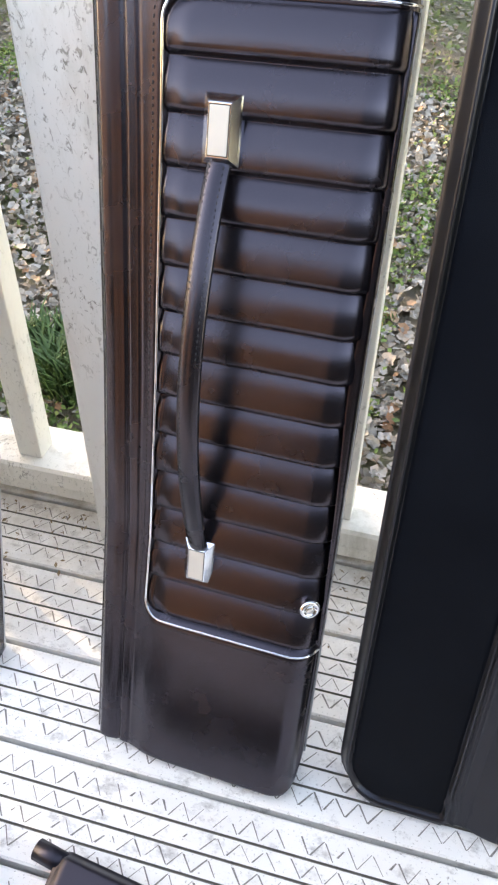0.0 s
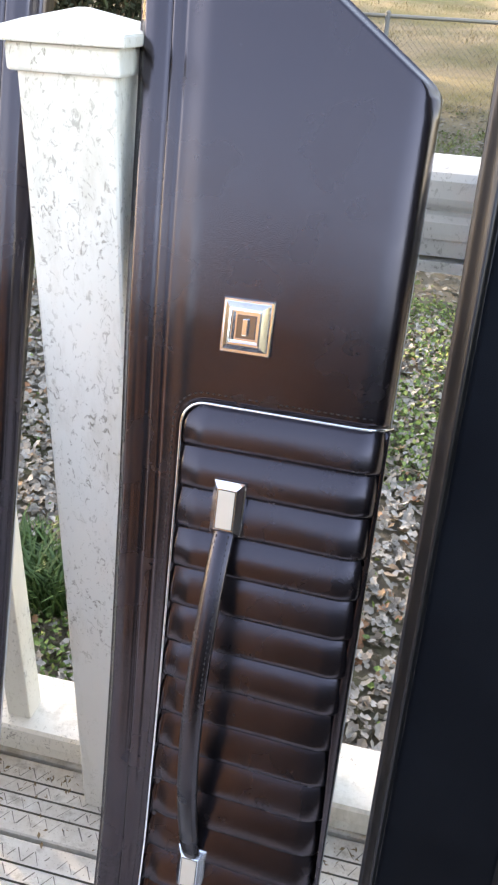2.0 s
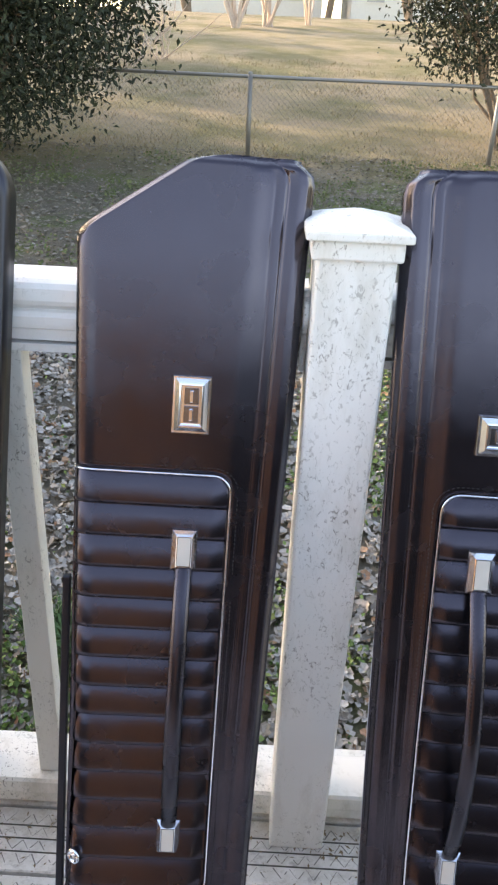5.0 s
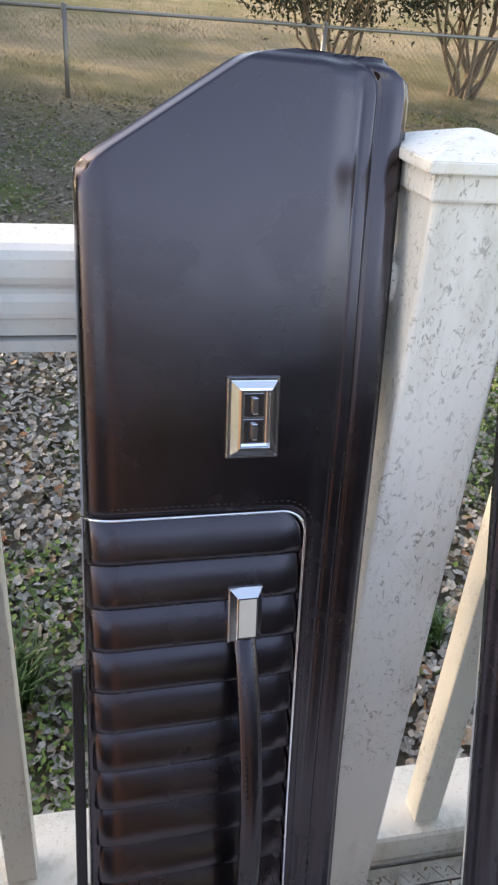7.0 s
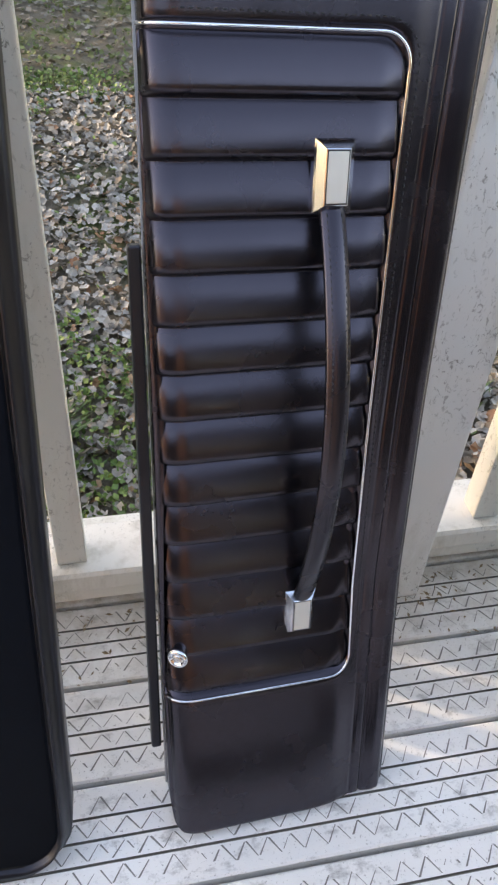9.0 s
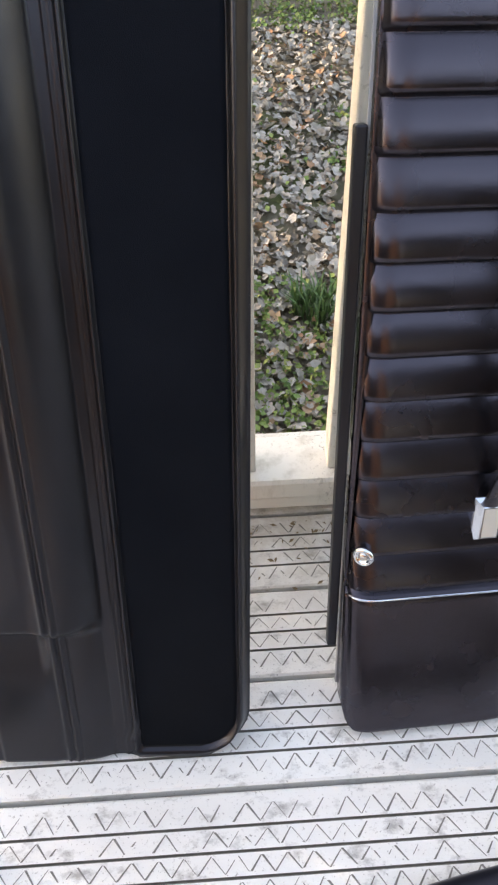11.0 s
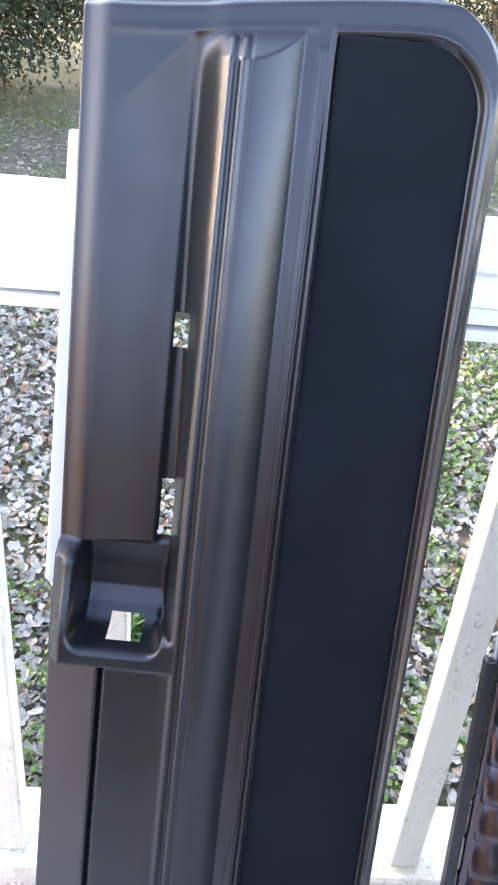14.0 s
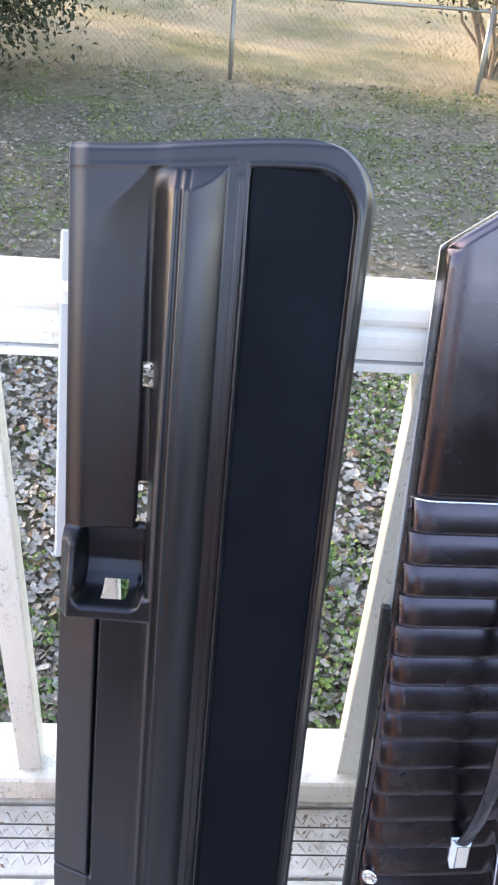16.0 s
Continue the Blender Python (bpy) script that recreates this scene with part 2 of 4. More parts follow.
def deck_board():
    """One board along x: a bevelled plank with three grooves."""
    w = PITCH - GAP
    prof = [(0, -0.028), (0, -0.002), (0.0025, 0)]
    for g in (0.034, 0.0578, 0.0815):
        prof += [(g - 0.0015, 0), (g - 0.0006, -0.0034), (g + 0.0006, -0.0034), (g + 0.0015, 0)]
    prof += [(w - 0.0025, 0), (w, -0.002), (w, -0.028)]
    V, F, M = [], [], []
    for x in (DECK_X0, DECK_X1):
        V += [(x, y, z) for y, z in prof]
    n = len(prof)
    for i in range(n - 1):
        F.append((i, n + i, n + i + 1, i + 1))
    F.append((n - 1, 2 * n - 1, n, 0))
    F.append(tuple(range(n)))
    F.append(tuple(range(2 * n - 1, n - 1, -1)))
    me = bpy.data.meshes.new("board")
    me.from_pydata(V, [], F)
    me.materials.append(DECK)
    me.materials.append(GROOVE)
    for p in me.polygons:
        ys = [V[k][1] for k in p.vertices]
        zs = [V[k][2] for k in p.vertices]
        if max(zs) <= 0 and min(zs) < -0.003 and min(zs) > -0.01:
            p.material_index = 1
    return me


board_mesh = deck_board()
for g in GAPS:
    b = new("board", board_mesh)
    b.parent = deck
    b.location = (0, g + GAP / 2, 0)

# worn tread marks pressed into the boards: short slanted grooves in four rows a board
rnd = random.Random(5)
V, F = [], []
for g in GAPS[22:]:
    for r0, r1 in ((0.012, 0.031), (0.0375, 0.0545), (0.0612, 0.078), (0.085, 0.104)):
        x = -1.75 + rnd.uniform(0, 0.02)
        up = 1
        while x < 0.75:
            step = rnd.uniform(0.0115, 0.0145)
            keep = rnd.random()
            if keep > 0.12:
                a = rnd.uniform(0.0, 0.10) if keep > 0.35 else rnd.uniform(0, 0.5)
                e = rnd.uniform(0.90, 1.0) if keep > 0.35 else rnd.uniform(0.6, 1.0)
                ya, yb = (r0, r1) if up > 0 else (r1, r0)
                w = rnd.uniform(0.0005, 0.0015)
                p = [(x + step * a - w, g + GAP / 2 + ya + (yb - ya) * a), (x + step * a + w, g + GAP / 2 + ya + (yb - ya) * a),
                     (x + step * e + w * 0.6, g + GAP / 2 + ya + (yb - ya) * e), (x + step * e - w * 0.6, g + GAP / 2 + ya + (yb - ya) * e)]
                k = len(V)
                V += [(q[0], q[1], 0.0004) for q in p]
                F.append((k, k + 1, k + 2, k + 3) if up > 0 else (k + 3, k + 2, k + 1, k))
            x += step
            up = -up
tread = mesh_ob("tread_marks", V, F, ZIGZAG, deck)
tagged(tread, "dark worn zigzag tread marks", kind="stuff")

bm = bmesh.new()
box(bm, DECK_X0, DECK_X1, 0.88, 0.92, -0.2, -0.002, 0.002)
tagged(part("rim_board", bm, BALUSTER), "weathered white rim board along the deck edge", "trim", kind="structure")
bm = bmesh.new()
box(bm, DECK_X0, DECK_X1, -2.95, 0.88, -0.19, -0.05, 0.002)
tagged(part("deck_framing", bm, SOILWOOD), "dark wooden framing under the deck boards", "framing", kind="structure")


# ---- railing ----
def extrude_x(name, prof, x0, x1, mat, parent=None, label="", smooth=False):
    n = len(prof)
    V = [(x0, y, z) for y, z in prof] + [(x1, y, z) for y, z in prof]
    F = [(i, (i + 1) % n, n + (i + 1) % n, n + i) for i in range(n)] + [tuple(range(n - 1, -1, -1)), tuple(range(n, 2 * n))]
    ob = mesh_ob(name, V, F, mat, parent, label, smooth)
    return ob


POST_X0, POST_X1, POST_Y0, POST_Y1 = -0.332, -0.243, 0.705, 0.794
RY = 0.765            # front face of the top rail
TOP = [(RY + 0.006, 0.8625), (RY + 0.006, 0.878), (RY + 0.001, 0.881), (RY, 0.886), (RY, 0.897), (RY + 0.004, 0.903), (RY + 0.009, 0.906), (RY + 0.007, 0.909),
       (RY + 0.001, 0.913), (RY - 0.002, 0.920), (RY - 0.002, 0.936), (RY + 0.002, 0.943), (RY + 0.010, 0.947), (RY + 0.06, 0.950),
       (RY + 0.068, 0.945), (RY + 0.071, 0.936), (RY + 0.071, 0.915), (RY + 0.064, 0.905), (RY + 0.064, 0.8625)]
TOP = [(y, 0.853 + (z - 0.8625) * 0.914) for y, z in TOP]
BOT = [(0.755, 0.018), (0.755, 0.040), (0.7505, 0.042), (0.749, 0.046), (0.749, 0.071), (0.753, 0.076), (0.834, 0.076), (0.838, 0.072), (0.838, 0.018)]
railing = tagged(new("deck_railing"), "weathered white painted deck railing with square balusters and capped post", "railing")
for nm, prof, z in (("top_rail", TOP, 0), ("bottom_rail", BOT, 0)):
    for x0, x1 in ((DECK_X0, POST_X0), (POST_X1, DECK_X1)):
        extrude_x(nm, prof, x0, x1, RAIL if nm == "top_rail" else LOWRAIL, railing)

# the dark shadow gap under the handrail and its lower strip
for x0, x1 in ((DECK_X0, POST_X0), (POST_X1, DECK_X1)):
    extrude_x("rail_strip", [(RY + 0.004, 0.8385), (RY + 0.004, 0.8485), (RY + 0.022, 0.8485), (RY + 0.022, 0.8525), (RY + 0.056, 0.8525), (RY + 0.056, 0.8385)], x0, x1, RAIL, railing)


def post(cx, cy, w, d, top):
    bm = bmesh.new()
    box(bm, -w, w, -d, d, 0, top, 0.004)
    p = part("post", bm, POST, railing, "square white post with flaking paint")
    p.location = (cx, cy, 0)
    bm = bmesh.new()
    box(bm, -w - 0.006, w + 0.006, -d - 0.006, d + 0.006, top - 0.022, top + 0.0, 0.003)
    part("collar", bm, POST, p)
    bm = bmesh.new()
    a, b = w + 0.0135, w - 0.006
    rings = [[(-a, -a, top + 0.0005), (a, -a, top + 0.0005), (a, a, top + 0.0005), (-a, a, top + 0.0005)],
             [(-a, -a, top + 0.0095), (a, -a, top + 0.0095), (a, a, top + 0.0095), (-a, a, top + 0.0095)],
             [(-b, -b, top + 0.0165), (b, -b, top + 0.0165), (b, b, top + 0.0165), (-b, b, top + 0.0165)],
             [(-0.004, -0.004, top + 0.026), (0.004, -0.004, top + 0.026), (0.004, 0.004, top + 0.026), (-0.004, 0.004, top + 0.026)]]
    R = [[bm.verts.new(c) for c in r] for r in rings]
    for q, r in zip(R, R[1:]):
        for k in range(4):
            bm.faces.new((q[k], q[(k + 1) % 4], r[(k + 1) % 4], r[k]))
    bm.faces.new(R[-1])
    bm.faces.new(list(reversed(R[0])))
    bmesh.ops.bevel(bm, geom=[e for e in bm.edges if abs(e.verts[0].co.z - e.verts[1].co.z) < 0.02 and e.verts[0].co.z < top + 0.014], offset=0.0011, segments=2, affect="EDGES")
    part("cap", bm, POST, p, "white flat pyramid cap")
    return p


for x in ((POST_X0 + POST_X1) / 2, -2.2, 1.62):
    post(x, (POST_Y0 + POST_Y1) / 2, (POST_X1 - POST_X0) / 2, (POST_Y1 - POST_Y0) / 2, 1.008)


def rail_bracket(x):
    """A rounded end bracket where the handrail meets the post."""
    bm = bmesh.new()
    box(bm, x - 0.004, x + 0.004, RY - 0.006, RY + 0.05, 0.832, 0.936, 0.003)
    br = part("rail_bracket", bm, RAIL, railing)
    bm = bmesh.new()
    lathe(bm, [(0.024, -0.004), (0.0255, -0.001), (0.0255, 0.001), (0.024, 0.004)], 24)
    lug = part("bracket_lug", bm, RAIL, br, "", True)
    lug.matrix_basis = pose(x, RY + 0.004, 0.905, 0, 90, 0)
    bm = bmesh.new()
    lathe(bm, [(0.006, -0.0056), (0.006, 0.0046), (0.004, 0.0056)], 12)
    bolt = part("bolt", bm, GROOVE, br, "dark bolt head", True)
    bolt.matrix_basis = pose(x, RY + 0.006, 0.862, 0, 90, 0)


rail_bracket(POST_X1 + 0.004)
rail_bracket(POST_X0 - 0.004)

bm = bmesh.new()
box(bm, -0.019, 0.019, 0, 0.036, 0, 0.762, 0.002)
bal = part("baluster", bm, BALUSTER, railing)
XB = [-1.107 - 0.133 * k for k in range(1, 8)] + [-1.107, -0.974, -0.842, -0.709, -0.576, -0.462] + [-0.132 + 0.133 * k for k in range(0, 13)]
rb = random.Random(8)
for k, x in enumerate(XB):
    ob = bal if k == 0 else new("baluster", bal.data)
    ob.parent = railing
    ob.matrix_basis = pose(x, 0.769, 0.0765, rb.uniform(-0.2, 0.2), rb.uniform(-0.25, 0.25), rb.uniform(-1.5, 1.5))

# dirt, twigs and leaf bits gathered along the bottom rail
V, F = [], []
for _ in range(900):
    x, y = rb.uniform(-1.7, 0.7), 0.742 - 0.05 * abs(rb.gauss(0, 1)) ** 1.3
    L, a = rb.uniform(0.0015, 0.006), rb.uniform(0, 6.283)
    c, sn = math.cos(a) * L, math.sin(a) * L
    k = len(V)
    t = rb.uniform(0.15, 0.5)
    V += [(x - c, y - sn, 0.001), (x + sn * t, y - c * t, 0.0015 + L * 0.2), (x + c, y + sn, 0.001 + L * 0.1), (x - sn * t, y + c * t, 0.001)]
    F += [(k, k + 1, k + 2), (k, k + 2, k + 3)]
CRUMBS = simple("dry_leaf_crumbs", (0.22, 0.16, 0.10), 0.95, 0, 0.5, 200, 0.2)
tagged(mesh_ob("leaf_crumbs", V, F, CRUMBS), "brown leaf crumbs and dirt along the rail", kind="stuff")

# ---- car door panels ----
def panel_at(ob, x0, y0, lean, yaw, roll):
    ob.matrix_basis = pose(x0, y0, 0, 90 - lean, 0, yaw) @ pose(0, 0, 0, 0, 0, roll)


def ring_pts(u0, u1, v0, v1, r, open_right=True, n=8):
    """A line round a field from its right end at the top, over the rounded left corners, to its right end at the bottom."""
    out = [(u1, v1)]
    out += [(u0 + r - r * math.sin(a), v1 - r + r * math.cos(a)) for a in [math.pi / 2 * k / n for k in range(n + 1)]]
    out += [(u0 + r - r * math.cos(a), v0 + r - r * math.sin(a)) for a in [math.pi / 2 * k / n for k in range(n + 1)]]
    out += [(u1, v0)]
    return out


def dense(pts, step=0.008):
    out = []
    for (a, b), (c, d) in zip(pts, pts[1:]):
        k = max(1, int(math.hypot(c - a, d - b) / step))
        out += [(a + (c - a) * i / k, b + (d - b) * i / k) for i in range(k)]
    return out + [pts[-1]]


def quilted_panel(s, label, tall_bezel):
    """A black vinyl door panel with a field of padded rolls, standing on its end."""
    P = tagged(new("car_door_panel"), label, "door panel", "quilted door panels")
    left = lambda v: lerp_table([(0, -0.120), (1.05, -0.137), (1.100, -0.1385), (1.112, -0.136), (1.120, -0.126), (1.125, -0.122)], v)
    flare = lambda v: lerp_table([(0, 0.0), (0.2, 0.002), (0.77, 0.0055), (1.03, 0.0090), (1.13, 0.0090)], v) if tall_bezel else 0.0
    edge_at = lambda v: lerp_table([(0, 0.098), (0.004, 0.110), (0.012, 0.119), (0.03, 0.1215), (1.034, 0.1175), (1.040, 0.113), (1.050, 0.099), (1.085, 0.052), (1.115, 0.012), (1.122, 0.0), (1.126, -0.014), (1.128, -0.03)], v)
    right = lambda v: edge_at(v) + flare(v) * min(1.0, max(0.0, edge_at(v) / 0.1))
    FU0, RAD = -0.066, 0.022
    FV0, FV1 = (0.177, 0.760) if tall_bezel else (0.187, 0.766)
    drop = 0.008 if tall_bezel else 0.0

    def field(u, v):
        """How far inside the quilted field, in metres."""
        cu, cv = max(FU0 + RAD, u), min(max(v, FV0 + RAD), FV1 - RAD)
        if u < FU0 + RAD and (v < FV0 + RAD or v > FV1 - RAD):
            return RAD - math.hypot(u - cu, v - cv)
        return min(u - FU0, v - FV0, FV1 - v)

    def height(u, v):
        a, b = left(v), right(v)
        edge = min(u - a, 0.05)
        w = 0.011 * sm(0, 0.010, edge) - 0.002
        w += 0.0016 * math.exp(-((u - a - 0.018) / 0.007) ** 2)
        for g, dp in ((0.031, 0.0022), (0.044, 0.0010)):
            w -= dp * math.exp(-((u - a - g) / 0.0016) ** 2)
        w += 0.004 * sm(0.045, 0.07, u - a)
        q = 0.1185 + flare(v) - u
        w -= (0.015 if tall_bezel else 0.024) * (1 - math.sqrt(max(0.0, 1 - min(1.0, max(0.0, 1 - q / 0.027)) ** 2))) if q < 0.027 else 0
        w += 0.006 * sm(0.3, 0.0, v) * sm(0.02, 0.10, u - a)
        top = 1.127 - v
        w -= 0.010 * (1 - sm(0.0, 0.010, top))
        if v > 1.03:
            w -= 0.010 * (1 - sm(0, 0.012, b - u))
        w -= 0.010 * (1 - sm(0, 0.006, v))
        f = field(u, v)
        w -= 0.006 * sm(-0.004, 0.002, f)
        w -= 0.004 * sm(-0.001, 0.006, f) * (1 - sm(0.3, 0.7, v))
        return w + lerp_table([(0, 0), (0.16, -0.014), (0.28, -0.025), (0.45, -0.026), (0.67, -0.020), (0.84, -0.011), (1.13, -0.007)], v)

    cols = steps((0, 0.05, 8), (0.05, 0.26, 42), (0.26, 0.86, 34), (0.86, 1, 20))
    vs = steps((0, 0.02, 8), (0.02, 0.165, 10), (0.165, 0.215, 16), (0.215, 0.735, 34), (0.735, 0.79, 18), (0.79, 1.03, 16), (1.03, 1.128, 36))
    shell("body", vs, left, right, height, cols, VINYL, P, s, 0.034)

    # padded rolls
    N = 14
    pitch = (FV1 - FV0 - 0.006) / N
    rr = random.Random(3 if s > 0 else 4)
    wob = [rr.uniform(-0.0008, 0.0008) for _ in range(N + 2)]
    lv = lambda v: FU0 + 0.002 + (RAD - math.sqrt(max(0, RAD ** 2 - max(0, RAD - min(v - FV0 - 0.002, FV1 - 0.002 - v)) ** 2)) if min(v - FV0, FV1 - v) < RAD else 0)

    def pad(u, v):
        k = (v - FV0 - 0.003) / pitch
        i = min(N - 1, max(0, int(k)))
        f = min(1, max(0, k - i))
        crease = (0.5 - abs(f - 0.5)) * 2
        fold = sm(0, 0.020, u - lv(v))
        bulge = 1 - abs((f - 0.16) / (0.16 if f < 0.16 else 0.84)) ** 1.9 if f > 0 else 0.0
        # near the welt the rolls taper and fold
        taper = 0.62 + 0.38 * fold
        skew = 0.10 * (1 - fold)
        bulge *= taper * (1 - skew * math.cos(2 * math.pi * f))
        w = height(u, v) + 0.0005 + 0.0090 * bulge * (0.45 + 0.55 * sm(0.0, 0.008, 0.1215 + flare(v) - u))
        w += 0.0006 * noise.noise((u * 14, v * 22, s + 5)) + wob[i] * crease
        return w

    pv = []
    for i in range(N):
        a = FV0 + 0.003 + pitch * i
        pv += [a + pitch * t for t in (0.0, 0.015, 0.04, 0.07, 0.11, 0.16, 0.23, 0.34, 0.48, 0.62, 0.75, 0.86, 0.94, 0.985)]
    pv.append(FV1 - 0.003)
    pc = steps((0, 0.2, 14), (0.2, 0.8, 14), (0.8, 1, 16))
    shell("quilted_pad", pv, lv, lambda v: right(v) + 0.0008, pad, pc, VINYL, P, s, 0.02)

    # bright welt round the field
    ring = ring_pts(FU0, 0.1205, FV0, FV1, RAD)
    ring[0], ring[-1] = (0.1205 + flare(FV1), FV1), (0.1205 + flare(FV0), FV0)
    pts = [(s * u, v, height(u, v) + 0.0065) for u, v in dense(ring, 0.006)]
    tube("chrome_welt", pts, 0.0013, CHROME, P, "thin bright metal welt", 6)

    # lock or switch bezel
    hw, v0, v1 = (0.0225, 0.811, 0.879) if tall_bezel else (0.0225, 0.815, 0.862)
    uc = -0.013
    base = height(uc, 0.84) - 0.001
    lv4 = [(hw, 0.0), (hw, 0.0042), (hw * 0.96, 0.0056), (hw * 0.93, 0.0056), (hw * 0.915, 0.0044), (hw * 0.875, 0.0044), (hw * 0.86, 0.0066), (hw * 0.64, 0.0122), (hw * 0.56, 0.0125), (hw * 0.54, 0.0105), (hw * 0.51, 0.0105), (hw * 0.50, 0.006)]
    mesh_v, mesh_f = [], []
    for h, z in lv4:
        iv = (hw - h)
        mesh_v += [(s * uc - h, v0 + iv, base + z), (s * uc + h, v0 + iv, base + z), (s * uc + h, v1 - iv, base + z), (s * uc - h, v1 - iv, base + z)]
    for i in range(len(lv4) - 1):
        for k in range(4):
            mesh_f.append((4 * i + k, 4 * i + (k + 1) % 4, 4 * i + 4 + (k + 1) % 4, 4 * i + 4 + k))
    mesh_f.append(tuple(4 * (len(lv4) - 1) + k for k in range(4)))
    bez = mesh_ob("bezel", mesh_v, mesh_f, CHROME, P, "square chrome bezel" if not tall_bezel else "tall chrome bezel with two switches")
    n = 2 if tall_bezel else 1
    i0, i1 = v0 + hw * 0.55, v1 - hw * 0.55
    for k in range(n):
        a = i0 + (i1 - i0) * k / n
        b = i0 + (i1 - i0) * (k + 1) / n
        bm = bmesh.new()
        box(bm, s * uc - 0.0085, s * uc + 0.0085, a + 0.001, b - 0.001, base + 0.0062, base + 0.0075, 0.0004)
        part("switch_plate", bm, SMOKED, bez)
        bm = bmesh.new()
        box(bm, s * uc - 0.0022, s * uc + 0.0022, a + 0.004, b - 0.004, base + 0.0076, base + 0.0115, 0.0006)
        part("switch_lever", bm, CHROME, bez)

    # pull strap and its clips
    clips = ((0.647 - drop, 0.699 - drop, -0.0135), (0.241 - drop, 0.290 - drop, -0.0125))
    for i, (a, b, cu) in enumerate(clips):
        base = 0.014 + lerp_table([(0.25, -0.034), (0.67, -0.021)], a)
        V2, F2 = [], []
        prof = [(0.0155, 0.0), (0.0155, 0.007), (0.0145, 0.0085), (0.0095, 0.0150), (0.0088, 0.0155)]
        for h, z in prof:
            iv = 0.0155 - h
            V2 += [(s * cu - h, a + iv, base + z), (s * cu + h, a + iv, base + z), (s * cu + h, b - iv, base + z), (s * cu - h, b - iv, base + z)]
        for k2 in range(len(prof) - 1):
            for k in range(4):
                F2.append((4 * k2 + k, 4 * k2 + (k + 1) % 4, 4 * k2 + 4 + (k + 1) % 4, 4 * k2 + 4 + k))
        F2.append(tuple(4 * (len(prof) - 1) + k for k in range(4)))
        clip = mesh_ob("strap_clip", V2, F2, CHROME, P, "chrome strap end clip")
        bm = bmesh.new()
        box(bm, s * cu - 0.0078, s * cu + 0.0078, a + 0.008, b - 0.008, base + 0.0152, base + 0.0162, 0.0004)
        part("inlay", bm, GREYPLATE, clip, "pale satin inlay")
        bm = bmesh.new()
        box(bm, s * cu - 0.0086, s * cu + 0.0086, a + 0.0072, b - 0.0072, base + 0.0150, base + 0.0157, 0.0002)
        part("inlay_frame", bm, DARK, clip, "thin dark line round the inlay")
    K = 40
    V2, F2 = [], []
    cross = [(-0.0128, -0.0015), (-0.0120, 0.0008), (-0.0105, 0.0016), (-0.0085, 0.0030), (-0.006, 0.0042), (0.0, 0.0050), (0.006, 0.0042), (0.0085, 0.0030), (0.0105, 0.0016), (0.0120, 0.0008), (0.0128, -0.0015), (0, -0.0035)]
    for i in range(K + 1):
        t = i / K
        v = 0.276 - drop + (0.650 - 0.276) * t
        w = 0.020 - 0.034 + 0.013 * t + 0.050 * math.sin(math.pi * t) ** 0.85
        u = -0.0125 + (-0.0140 + 0.0125) * t
        for cu, cw in cross:
            V2.append((s * (u + cu * 0.8), v, w + cw))
    n = len(cross)
    for i in range(K):
        for k in range(n):
            F2.append((i * n + k, i * n + (k + 1) % n, (i + 1) * n + (k + 1) % n, (i + 1) * n + k))
    F2 = [tuple(reversed(f)) for f in F2] if s > 0 else F2
    st = mesh_ob("pull_strap", V2, F2, STRAP, P, "black stitched vinyl pull strap", True)

    def stitch_rows(name, lines, label):
        """Rows of small raised stitches along lines of points."""
        SV, SF = [], []
        for line in lines:
            for a, b in zip(line[::2], line[1::2]):
                a, b = Vector(a), Vector(b)
                d = (b - a).normalized()
                n = d.cross(Vector((0, 0, 1))).normalized() * 0.00055
                k = len(SV)
                SV += [a - n, a + n, b + n, b - n, (a + b) / 2 + Vector((0, 0, 0.0007))]
                SF += [(k, k + 1, k + 4), (k + 1, k + 2, k + 4), (k + 2, k + 3, k + 4), (k + 3, k, k + 4)]
        tagged(mesh_ob(name, SV, SF, DARK, P, label), kind="stuff")

    def on_strap(cu, q):
        t = q / 150
        return (s * (-0.0125 - 0.0015 * t + cu * 0.8), 0.276 - drop + 0.374 * t, 0.0235 - 0.034 + 0.013 * t + 0.050 * math.sin(math.pi * t) ** 0.85)

    stitch_rows("strap_stitching", [[on_strap(cu, q) for q in range(151)] for cu in (-0.0072, 0.0072)], "two rows of black stitches")
    around = dense(ring_pts(FU0 - 0.009, 0.104, FV0 - 0.009, FV1 + 0.009, RAD + 0.008), 0.0028)
    stitch_rows("border_stitching", [[(s * u, v, height(u, v) + 0.0003) for u, v in around]], "fine black stitches round the quilted field")

    # screw and cup washer low on the rolled edge
    bm = bmesh.new()
    lathe(bm, [(0.0105, 0.0), (0.0105, 0.002), (0.0085, 0.004), (0.0062, 0.0032), (0.0050, 0.0012)], 24)
    sc = part("cup_washer", bm, CHROME, P, "chrome cup washer", True)
    u, v = (0.110, 0.229) if tall_bezel else (0.107, 0.246)
    sc.matrix_basis = Matrix.Translation((s * u, v, height(u, v) + 0.014)) @ Euler((0, radians(s * 32), 0)).to_matrix().to_4x4()
    bm = bmesh.new()
    lathe(bm, [(0.0048, 0.0008), (0.0046, 0.0026), (0.003, 0.0034)], 20)
    h2 = part("screw_head", bm, SATIN, sc, "", True)
    if tall_bezel:
        bm = bmesh.new()
        a, b = sorted((s * 0.127, s * 0.137))
        box(bm, a, b, 0.098, 0.615, -0.033, -0.022, 0.002)
        part("edge_seal", bm, PLASTIC, P, "black rubber edge seal")
    # backing board just behind the skin
    V2, F2 = [], []
